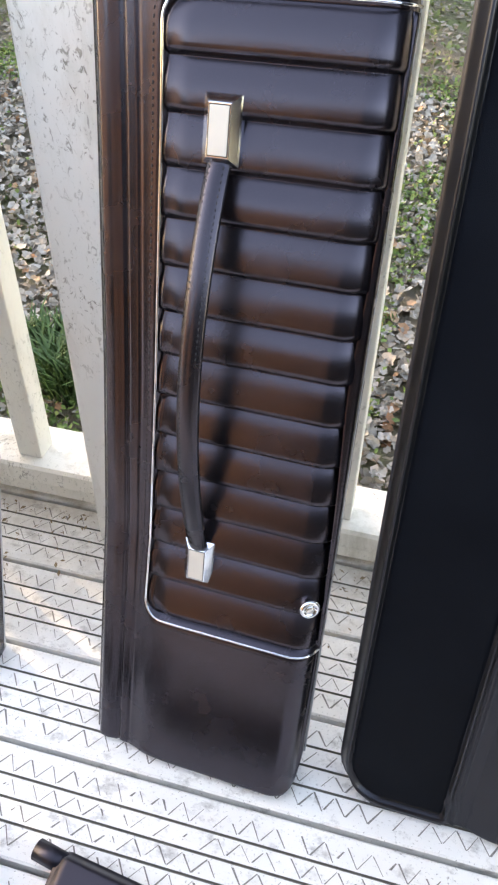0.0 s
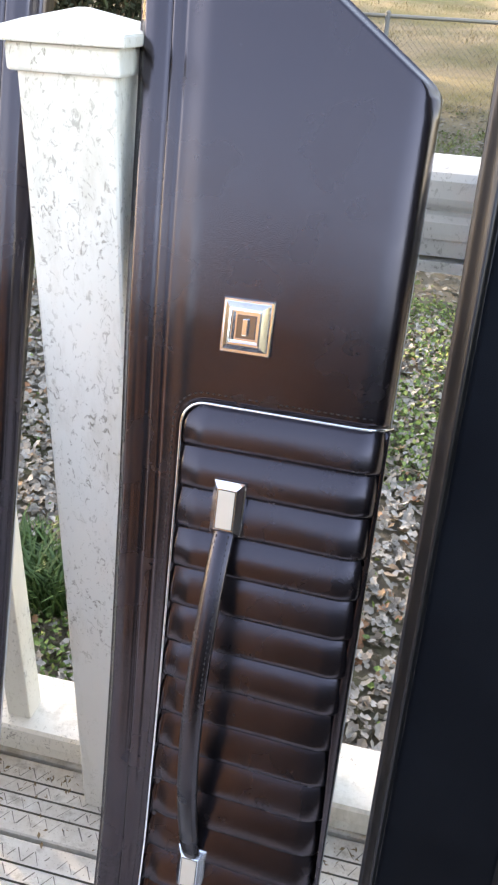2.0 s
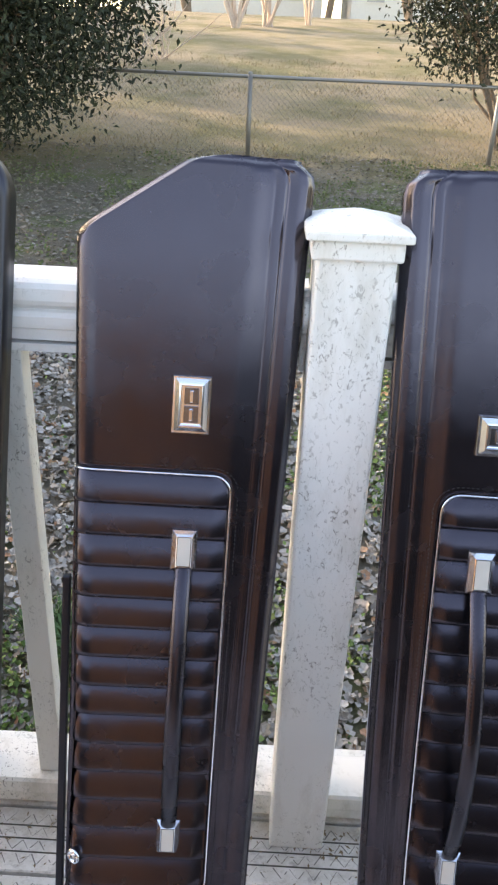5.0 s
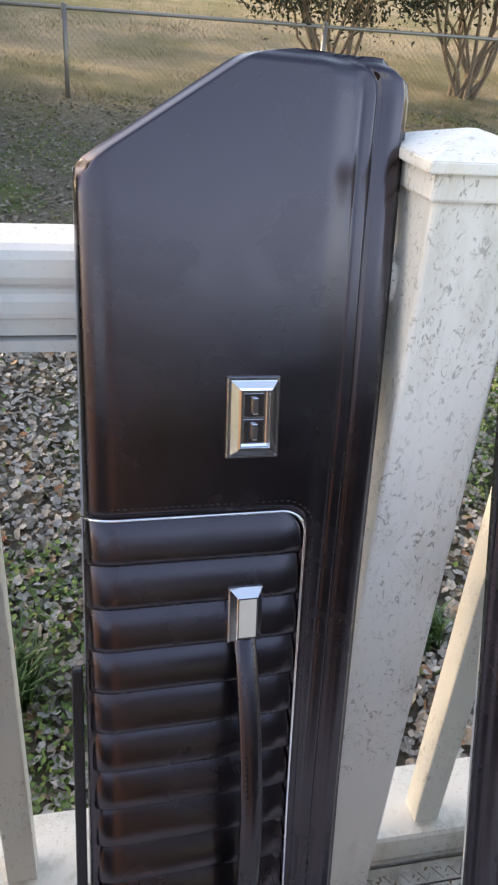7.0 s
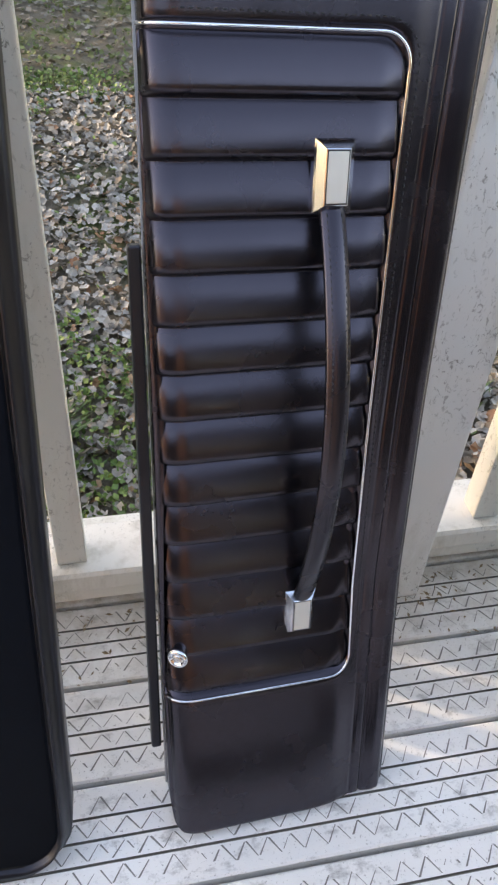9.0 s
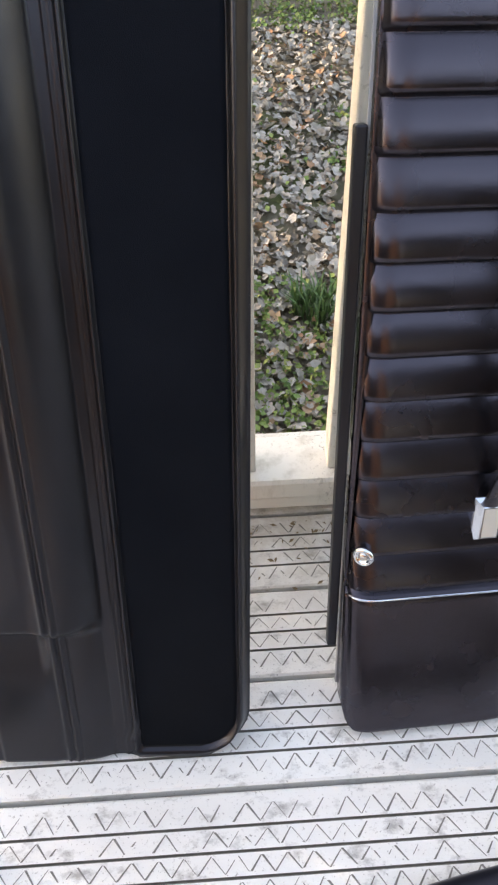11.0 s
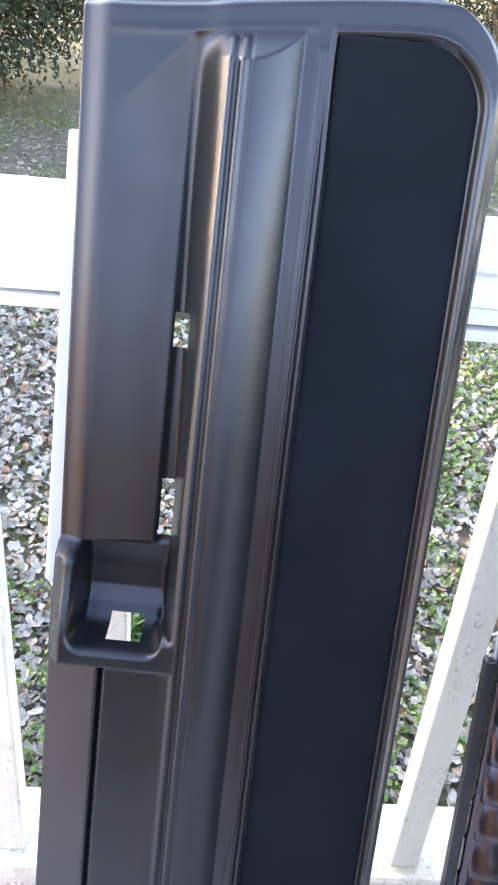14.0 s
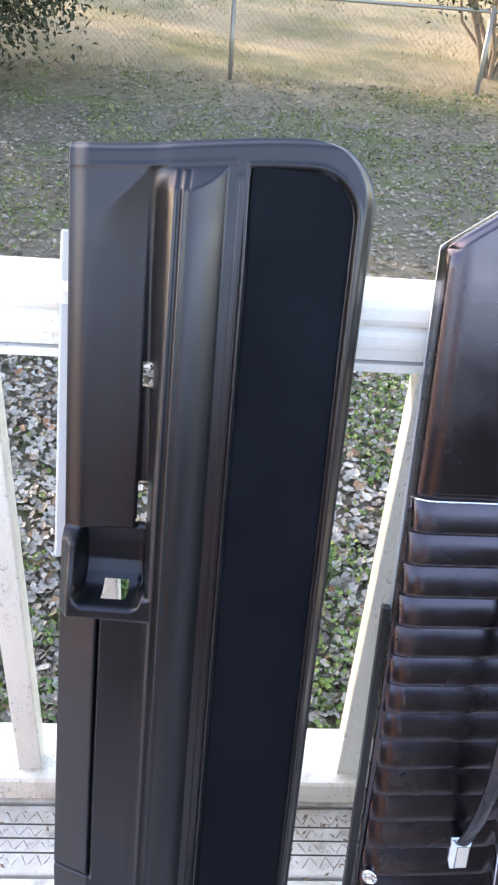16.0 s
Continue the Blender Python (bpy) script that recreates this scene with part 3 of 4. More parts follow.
    o = [(left(v), v) for v in (0.01, 0.5, 1.118)] + [(right(v), v) for v in (1.118, 1.036, 0.5, 0.03)]
    for w in (-0.034, -0.0375):
        V2 += [(s * (u + (0.0010 if u > 0 else 0.0)), v, w) for u, v in o]
    n = len(o)
    F2 = [tuple(range(n)), tuple(range(2 * n - 1, n - 1, -1))] + [(k, n + k, n + (k + 1) % n, (k + 1) % n) for k in range(n)]
    mesh_ob("backing_board", V2, F2, BACKING, P, "thin pale backing board")
    return P


door_c = quilted_panel(1, "black quilted vinyl car door panel with square chrome bezel, leaning on railing", False)
panel_at(door_c, -0.100, 0.425, 16.5, -3.6, 1.02)
door_b = quilted_panel(-1, "black quilted vinyl car door panel with tall chrome bezel, leaning on railing", True)
panel_at(door_b, -0.4960, 0.4575, 15.9, 3.5, -2.15)


def armrest_panel(s, label):
    """A moulded black door panel with armrest, map pocket and cloth insert, standing on its end."""
    P = tagged(new("car_door_panel"), label, "door panel", "armrest door panels")
    left = lambda v: lerp_table([(0, -0.137), (0.015, -0.140), (0.185, -0.1425), (0.200, -0.150), (0.26, -0.1525), (0.60, -0.1525), (0.714, -0.1525), (1.0, -0.1555), (1.117, -0.157)], v)
    R, VT = 0.062, 1.141

    def right(v):
        x = lerp_table([(0, 0.1425), (0.7, 0.147), (1.13, 0.1515)], v)
        for d in (v, VT - v):
            if d < R:
                x -= R - math.sqrt(max(0, R * R - (R - d) ** 2))
        return x

    def slant(u, v):
        """The top edge falls towards the hinge side."""
        return v - 0.021 * sm(0.09, -0.155, u) * sm(1.0, VT, v)

    I0, I1 = 0.0245, 0.1315

    def ins(u, v):
        """How far inside the cloth insert."""
        r = 0.046
        b0, b1 = 0.016, 1.111
        if u > I1 - r and (v < b0 + r or v > b1 - r):
            return r - math.hypot(u - (I1 - r), v - (b0 + r if v < b0 + r else b1 - r))
        return min(u - I0, I1 - u, v - b0, b1 - v)

    def height(u, v):
        a, b = left(v), right(v)
        up = sm(0.622, 0.640, v)
        low = 1 - sm(0.178, 0.204, v)
        # upper part: a face that falls into a valley beside the rolled ridge, closed above by a slanting edge
        t = sm(-0.145, -0.078, u)
        roof = 1.118 - 1.15 * max(0.0, -0.074 - u)
        inside = 1 - math.exp(-max(0.0, roof - v) / 0.07)
        dish = -0.014 * inside * t - 0.004 * sm(-0.079, -0.070, u) * inside
        wall = sm(-0.0650 - 0.009 * sm(0.75, 1.05, v), -0.052 + 0.003 * sm(0.75, 1.05, v), u)
        arm = (0.030 + 0.004 * math.sin(math.pi * min(1, max(0, (v - 0.2) / 0.42)))) * (0.42 + 0.58 * min(1.0, max(0.0, (u - a) / 0.043)))
        face = arm * (1 - up) + (dish - 0.007 * (1 - sm(0.0, 0.022, u - a))) * up
        face = face * (1 - low) + (0.002 + 0.008 * sm(0, 0.012, u - a) + 0.002 * sm(-0.121, -0.116, u) - 0.009 * sm(0.105, 0.172, v)) * low
        rh = lerp_table([(0.75, 0.032), (0.95, 0.026), (1.06, 0.023)], v) * (1 - 0.70 * low) + 0.002
        c = (u + 0.062) / 0.066
        ridge = rh * (math.cos(math.pi / 2 * min(1, max(0, (c - 0.36) / 0.64))) ** 0.8 if c > 0.36 else 0.90 + 0.10 * c / 0.36)
        # the ridge ends below the top edge in a flat, upward-facing cut
        ridge = min(ridge, max(0.0035, (1.119 - v) * 0.85))
        w = face * (1 - wall) + ridge * wall
        if u > 0.0:
            w = max(0.0035, w if u < 0.004 else 0.0)
        # two stitched welts
        if v < 1.112:
            for g in (-0.0485, -0.0395):
                w += 0.0020 * math.exp(-((u - g) / 0.0020) ** 2)
                w -= 0.0016 * math.exp(-((u - g - 0.0045) / 0.0013) ** 2)
        for g in (0.0125, 0.0165, 0.0205):
            w += 0.0018 * math.exp(-((u - g) / 0.0012) ** 2) * (1 - sm(1.100, 1.108, v))

        # rounded border beyond the insert
        f = ins(u, v)
        if u > 0.0185:
            border = 0.009 - 0.0052 * sm(1.0, 1.10, v) * (1 - sm(0.022, 0.11, u)) - 0.014 * (1 - sm(0, 0.012, b - u)) - 0.0055 * sm(-0.002, 0.002, f) + 0.002 * math.exp(-((f + 0.004) / 0.002) ** 2)
            w += (border - w) * sm(0.0185, 0.0235, u)
        w -= 0.007 * (1 - sm(0, 0.008, VT - v)) + 0.006 * (1 - sm(0, 0.006, v))
        # a shallow rounded step below the top edge
        if u < 0.01:
            w += 0.0007 * math.exp(-((v - 1.118) / 0.003) ** 2)
        # armrest grip seam
        if 0.272 < v < 0.63:
            w -= 0.014 * math.exp(-((u + 0.107) / 0.0014) ** 2)
        if u < -0.105:
            w -= 0.012 * math.exp(-((v - 0.273) / 0.0018) ** 2)
        # map pocket behind a rounded rim
        if -0.16 < u < -0.05 and 0.60 < v < 0.76:
            du = min(u + 0.137, -0.060 - u)
            dv = v - 0.634
            r = 0.014
            d = r - math.hypot(min(0, du - r), min(0, dv - r)) if du < r or dv < r else min(du, dv)
            deep = sm(0.0, 0.010, d)
            floor_ = lerp_table([(0.634, 0.014), (0.640, 0.006), (0.648, -0.008), (0.658, -0.017), (0.672, -0.0215), (0.690, -0.0215), (0.716, -0.015)], v)
            rim = (0.034 - 0.014 * sm(0.64, 0.708, v)) * (1 - sm(0.704, 0.715, v)) * (0.45 + 0.55 * sm(0.0, 0.012, u - a))
            if v < 0.716:
                side = rim if (u < -0.10 or v < 0.65) else w
                w = max(side, w) * (1 - deep) + floor_ * deep if up > 0.02 else w
        return w

    cols = steps((0, 0.08, 16), (0.08, 0.20, 26), (0.20, 0.42, 60), (0.42, 0.62, 56), (0.62, 0.88, 12), (0.88, 1, 34))
    vs = steps((0, 0.03, 10), (0.03, 0.17, 10), (0.17, 0.215, 18), (0.215, 0.265, 6), (0.265, 0.282, 10), (0.282, 0.61, 20), (0.61, 0.73, 60), (0.73, 1.0, 40), (1.0, VT, 84))
    holes = ((-0.106, -0.078, 0.640, 0.652), (-0.0745, -0.0630, 0.722, 0.768), (-0.0745, -0.0630, 0.879, 0.906))
    shell("body", vs, left, right, height, cols, PLASTIC, P, s, 0.040, "", holes, slant)

    # cloth insert
    def il(v):
        return I0 + 0.0005

    def ir(v):
        r = 0.046
        x = I1
        for d in (v - 0.016, 1.111 - v):
            if d < r:
                x -= r - math.sqrt(max(0, r * r - (r - d) ** 2))
        return x - 0.001

    shell("cloth_insert", steps((0.017, 0.07, 14), (0.07, 1.055, 30), (1.055, 1.110, 14)), il, ir,
          lambda u, v: 0.0050 + 0.0006 * noise.noise((u * 25, v * 25, 2)) - 0.0018 * (1 - sm(0, 0.004, min(u - il(v), ir(v) - u))), steps((0, 0.1, 6), (0.1, 0.9, 20), (0.9, 1, 6)), CLOTH, P, s, -0.001, "black carpet-like cloth insert")
    # stitches on the double welt
    V2, F2 = [], []
    v = 0.24
    while v < 1.076:
        for g in (-0.0485, -0.0395):
            z = height(g, v) + 0.0001
            k = len(V2)
            hw = 0.0005
            V2 += [(s * (g - hw), v, z), (s * (g + hw), v + 0.0012, z), (s * (g + hw), v + 0.0042, z), (s * (g - hw), v + 0.003, z), (s * g, v + 0.0021, z + 0.0004)]
            F2 += [tuple(reversed(f)) if s < 0 else f for f in ((k, k + 1, k + 4), (k + 1, k + 2, k + 4), (k + 2, k + 3, k + 4), (k + 3, k, k + 4))]
        v += 0.0056
    tagged(mesh_ob("stitching", V2, F2, PLASTIC, P, "black double row of stitches"), kind="stuff")
    # metal edge strip behind the hinge side
    bm = bmesh.new()
    a, b = sorted((s * -0.172, s * -0.150))
    box(bm, a, b, 0.66, 1.035, -0.047, -0.041, 0.003)
    part("edge_strip", bm, BACKING, P, "pale grey edge strip behind the panel")
    a, b = sorted((s * -0.147, s * -0.134))
    bm = bmesh.new()
    box(bm, a, b, 0.075, 0.19, -0.036, -0.010, 0.003)
    part("lower_flange", bm, PLASTIC, P)
    return P


door_a = armrest_panel(1, "black moulded car door panel with armrest and cloth insert, leaning on railing")
panel_at(door_a, -0.8625, 0.437, 17.1, -2.0, -0.95)
door_d = armrest_panel(-1, "black moulded car door panel with cloth insert turned the other way, leaning on railing")
panel_at(door_d, 0.206, 0.43, 13.9, -2.0, 0.65)

# ---- ground ----
def ground_z(x, y):
    z = lerp_table([(-30, -0.6), (0.5, -0.52), (1.6, -0.52), (4.5, -0.36), (8.7, -0.12), (10, 0.04), (14, 0.55), (22, 1.5), (34, 2.55), (60, 3.6), (160, 5.0)], y)
    return z + 0.05 * noise.noise((x * 0.35, y * 0.35, 0.3)) + 0.015 * noise.noise((x * 1.7, y * 1.7, 4))


def grid_levels():
    xs = steps((-90, -20, 14), (-20, -5, 20), (-5, 5, 60), (5, 20, 20), (20, 90, 14))
    ys = steps((-25, 0, 8), (0, 9, 60), (9, 35, 50), (35, 160, 24))
    return xs, ys


def ground_mat():
    m = Mat("winter_lawn_and_soil", 0.95, 0, 0.2)
    sep = m.t.nodes.new("ShaderNodeSeparateXYZ")
    m.link(m.co, sep.inputs[0])
    y = m.t.nodes.new("ShaderNodeMapRange")
    y.inputs[1].default_value, y.inputs[2].default_value = 9.4, 11.0
    wob = m.t.nodes.new("ShaderNodeMath")
    wob.operation = "MULTIPLY_ADD"
    wob.inputs[1].default_value = 2.0
    m.link(m.noise(0.9, 4), wob.inputs[0])
    m.link(sep.outputs["Y"], wob.inputs[2])
    m.link(wob.outputs[0], y.inputs[0])
    soil = m.mix(m.noise(9, 8, 0.7), (0.09, 0.078, 0.06), (0.21, 0.185, 0.145))
    green = m.mix(m.noise(60, 5), (0.06, 0.085, 0.03), (0.12, 0.155, 0.06))
    near = m.mix(m.ramp(m.noise(1.3, 5, 0.65), [(0.50, 0.0), (0.62, 0.85)]), soil, green)
    straw = m.mix(m.noise(40, 6, 0.7), (0.16, 0.125, 0.08), (0.36, 0.30, 0.20))
    straw = m.mix(m.ramp(m.noise(0.6, 6, 0.65), [(0.42, 0.0), (0.62, 1.0)]), straw, (0.14, 0.13, 0.065))
    m.color(m.mix(y.outputs[0], near, straw))
    m.bump(m.noise(70, 8, 0.75), 1.0, 0.02)
    return m.m


xs, ys = grid_levels()
V = [(x, y, ground_z(x, y)) for y in ys for x in xs]
n = len(xs)
F = [(i * n + j, i * n + j + 1, (i + 1) * n + j + 1, (i + 1) * n + j) for i in range(len(ys) - 1) for j in range(n - 1)]
tagged(mesh_ob("ground", V, F, ground_mat(), None, "", True), "sloping winter lawn with soil and straw grass", "ground", kind="structure")


# ---- leaf litter and weeds ----
def scatter(name, count, area, size, mat, lobes, lift, label, mask=None, seed=1, tilt=0.5):
    """Many small folded leaves lying on the ground, as one mesh."""
    g = np.random.RandomState(seed)
    V, F = [], []
    made = 0
    while made < count:
        x, y = g.uniform(area[0], area[1]), area[2] + (area[3] - area[2]) * g.rand() ** area[4]
        if mask and g.rand() > mask(x, y):
            continue
        made += 1
        L = size * g.uniform(0.55, 1.25)
        W = L * g.uniform(0.3, 0.55)
        M = Euler((g.normal(0, tilt), g.normal(0, tilt), g.uniform(0, 6.283))).to_matrix()
        z = ground_z(x, y) + lift * g.uniform(0.2, 1.0) + L * 0.12
        k = len(V)
        c = g.uniform(-0.25, 0.30) * L
        pts = [(-L / 2, 0, c * 0.4)]
        for j in range(lobes):
            a = (j + 1) / (lobes + 1)
            pts.append((-L / 2 + L * a, W * math.sin(math.pi * a) ** 0.6 * (1.0 if j % 2 == 0 else 0.55) * g.uniform(0.75, 1.2), c * abs(2 * a - 1) + g.uniform(0, 0.12) * L))
        pts.append((L / 2, 0, c * 0.6))
        for j in range(lobes):
            a = 1 - (j + 1) / (lobes + 1)
            pts.append((-L / 2 + L * a, -W * math.sin(math.pi * a) ** 0.6 * (1.0 if j % 2 == 0 else 0.55) * g.uniform(0.75, 1.2), c * abs(2 * a - 1) + g.uniform(0, 0.12) * L))
        pts.append((0, 0, -0.04 * L))
        o = Vector((x, y, z))
        V += [tuple(o + M @ Vector(p)) for p in pts]
        n = len(pts) - 1
        F += [(k + n, k + j, k + (j + 1) % n) for j in range(n)]
    ob = mesh_ob(name, V, F, mat)
    return tagged(ob, label, kind="stuff")


def leaf_mat(name, stops, rough=0.8):
    m = Mat(name, rough, 0, 0.3)
    col = m.ramp(m.island(), stops)
    m.color(m.mix(m.noise(90, 3), col, m.mix(0.5, col, (0.03, 0.025, 0.02))))
    return m.m


LITTER = leaf_mat("dry_fallen_leaf", [(0.0, (0.20, 0.175, 0.15)), (0.25, (0.31, 0.285, 0.255)), (0.5, (0.41, 0.385, 0.35)), (0.85, (0.54, 0.515, 0.48)), (0.94, (0.42, 0.29, 0.19)), (1.0, (0.34, 0.16, 0.09))])
FAR_LITTER = leaf_mat("matted_fallen_leaf", [(0.0, (0.17, 0.15, 0.125)), (0.5, (0.24, 0.215, 0.18)), (0.9, (0.32, 0.295, 0.255)), (1.0, (0.27, 0.17, 0.11))])
WEED = leaf_mat("green_weed", [(0.0, (0.06, 0.12, 0.03)), (0.5, (0.12, 0.22, 0.055)), (0.85, (0.22, 0.31, 0.09)), (1.0, (0.34, 0.37, 0.12))], 0.6)
FAR_WEED = leaf_mat("green_yard_grass", [(0.0, (0.10, 0.13, 0.05)), (0.6, (0.14, 0.18, 0.07)), (1.0, (0.19, 0.21, 0.09))], 0.8)


def patches(x, y):
    return 1.0 if noise.noise((x * 1.5, y * 1.1, 7.7)) + 0.4 * noise.noise((x * 5, y * 5, 1)) > -0.02 else 0.03


def litter_mask(x, y):
    return 0.75 if noise.noise((x * 1.5, y * 1.1, 7.7)) > 0.18 else 1.0


scatter("leaf_litter", 27000, (-2.4, 1.9, 0.95, 4.0, 1.15), 0.039, LITTER, 3, 0.02, "dry grey-brown fallen leaves covering the ground", litter_mask, 11)
scatter("leaf_litter", 24000, (-4.6, 4.4, 3.8, 10.2, 1.0), 0.042, FAR_LITTER, 2, 0.012, "dry grey-brown fallen leaves thinning over the yard", litter_mask, 12, 0.25)
scatter("ground_weeds", 30000, (-2.4, 1.9, 0.95, 4.2, 1.1), 0.021, WEED, 1, 0.035, "low green weeds growing through the leaves", patches, 13, 0.7)
scatter("ground_weeds", 15000, (-4.6, 4.4, 4.0, 10.0, 1.0), 0.030, FAR_WEED, 1, 0.03, "low green weeds in patches on the yard", patches, 14, 0.7)


def blades(name, spots, mat, label, seed):
    g = np.random.RandomState(seed)
    V, F = [], []
    for cx, cy, r, n, h in spots:
        for _ in range(n):
            a, d = g.uniform(0, 6.283), r * math.sqrt(g.rand())
            x, y = cx + d * math.cos(a), cy + d * math.sin(a)
            z = ground_z(x, y)
            H = h * g.uniform(0.5, 1.2)
            b = g.uniform(0, 6.283)
            lx, ly = math.cos(b) * H * g.uniform(0.2, 0.8), math.sin(b) * H * g.uniform(0.2, 0.8)
            w = 0.0035
            px, py = -math.sin(b) * w, math.cos(b) * w
            k = len(V)
            V += [(x - px, y - py, z), (x + px, y + py, z), (x + lx * 0.4 + px, y + ly * 0.4 + py, z + H * 0.65), (x + lx * 0.4 - px, y + ly * 0.4 - py, z + H * 0.65), (x + lx, y + ly, z + H * 0.9)]
            F += [(k, k + 1, k + 2, k + 3), (k + 3, k + 2, k + 4)]
    return tagged(mesh_ob(name, V, F, mat), label, kind="stuff")


ONION = leaf_mat("dark_green_grass", [(0.0, (0.03, 0.09, 0.03)), (1.0, (0.08, 0.17, 0.05))], 0.5)
blades("grass_tuft", [(-0.86, 1.62, 0.09, 420, 0.17), (-1.02, 1.75, 0.07, 200, 0.13), (-0.45, 1.9, 0.06, 120, 0.10), (0.35, 1.7, 0.07, 160, 0.1), (-1.6, 1.7, 0.08, 160, 0.11)], ONION, "dark green grass tufts among the leaves", 21)
STRAW = leaf_mat("dry_lawn_grass", [(0.0, (0.20, 0.15, 0.09)), (0.6, (0.40, 0.33, 0.21)), (1.0, (0.20, 0.20, 0.09))], 0.9)
g0 = np.random.RandomState(4)
blades("lawn_grass", [(g0.uniform(-7, 8), 10.0 + 9 * g0.rand() ** 1.4, 0.35, 26, 0.055) for _ in range(520)], STRAW, "dry straw-coloured winter lawn grass", 22)

# ---- chain-link fence ----
GALV = simple("galvanised_steel", (0.22, 0.22, 0.215), 0.5, 0.7, 0.15, 40, 0.1)
FY, FX0, FX1 = 10.0, -9.7, 11.3
fence = tagged(new("chain_link_fence"), "low galvanised chain-link fence across the yard", "fence")
for k in range(8):
    x = FX0 + 3.0 * k
    z = ground_z(x, FY)
    tube("post", [(x, FY, z - 0.1), (x, FY, 0.97)], 0.030, GALV, fence, "", 10)
    bm = bmesh.new()
    lathe(bm, [(0.031, 0), (0.030, 0.012), (0.018, 0.028), (0.004, 0.034)], 10, at=(x, FY, 0.968))
    part("post_cap", bm, GALV, fence, "", True)
tube("fence_top_rail", [(FX0 - 1.5, FY + 0.035, 0.945), (FX1 + 1.5, FY + 0.035, 0.945)], 0.021, GALV, fence, "", 8)
V, F = [], []


def wire(a, b, r=0.0014):
    a, b = Vector(a), Vector(b)
    d = (b - a).normalized()
    p = d.cross(Vector((0, 1, 0))).normalized() * r
    q = Vector((0, r, 0))
    k = len(V)
    V.extend([a + p, a - p * 0.5 + q, a - p * 0.5 - q, b + p, b - p * 0.5 + q, b - p * 0.5 - q])
    F.extend([(k, k + 1, k + 4, k + 3), (k + 1, k + 2, k + 5, k + 4), (k + 2, k, k + 3, k + 5)])


x = FX0 - 1.0
while x < FX1:
    wire((x, FY - 0.032, 0.02), (x + 0.92, FY - 0.032, 0.94))
    wire((x + 0.92, FY - 0.035, 0.02), (x, FY - 0.035, 0.94))
    x += 0.072
tagged(mesh_ob("wire_mesh", V, F, GALV, fence), "thin diamond wire mesh", kind="stuff")

# ---- shrubs and trees ----
BARK = simple("grey_brown_bark", (0.16, 0.12, 0.09), 0.9, 0, 0.35, 30, 0.6)
PALEBARK = simple("smooth_tan_bark", (0.46, 0.37, 0.31), 0.8, 0, 0.25, 20, 0.3)
EVERGREEN = leaf_mat("glossy_evergreen_leaf", [(0.0, (0.010, 0.020, 0.011)), (0.6, (0.020, 0.034, 0.018)), (0.95, (0.036, 0.054, 0.026)), (1.0, (0.07, 0.065, 0.03))], 0.62)


def branches(g, base, tops, r0, wander, levels, out, V, F, seg=5):
    """Tapered limbs that fork; out collects the ends."""
    def limb(p, q, ra, rb, lev):
        P = [p]
        n = 5
        for i in range(1, n + 1):
            t = i / n
            P.append(p.lerp(q, t) + Vector((g.normal(0, wander), g.normal(0, wander), g.normal(0, wander * 0.5))) * (1 if i < n else 0.3))
        k0 = len(V)
        for i, c in enumerate(P):
            d = (P[min(i + 1, n)] - P[max(i - 1, 0)]).normalized()
            a = d.cross(Vector((0.3, 1, 0.1))).normalized()
            b = a.cross(d)
            r = ra + (rb - ra) * i / n
            V.extend([c + (a * math.cos(6.283 * j / seg) + b * math.sin(6.283 * j / seg)) * r for j in range(seg)])
        for i in range(n):
            for j in range(seg):
                F.append((k0 + i * seg + j, k0 + i * seg + (j + 1) % seg, k0 + (i + 1) * seg + (j + 1) % seg, k0 + (i + 1) * seg + j))
        if lev <= 0:
            out.extend(P[2:])
            return
        out.extend(P[4:])
        for _ in range(3):
            s0 = P[g.randint(2, n + 1)]
            d = (q - p).normalized()
            L = (q - p).length * g.uniform(0.35, 0.65)
            e = s0 + (d + Vector((g.normal(0, 0.55), g.normal(0, 0.55), g.normal(0, 0.35)))).normalized() * L
            limb(s0, e, rb * 1.1, rb * 0.35, lev - 1)
    for t in tops:
        limb(Vector(base) + Vector((g.normal(0, 0.06), g.normal(0, 0.06), 0)), Vector(t), r0 * g.uniform(0.7, 1.1), r0 * 0.4, levels)


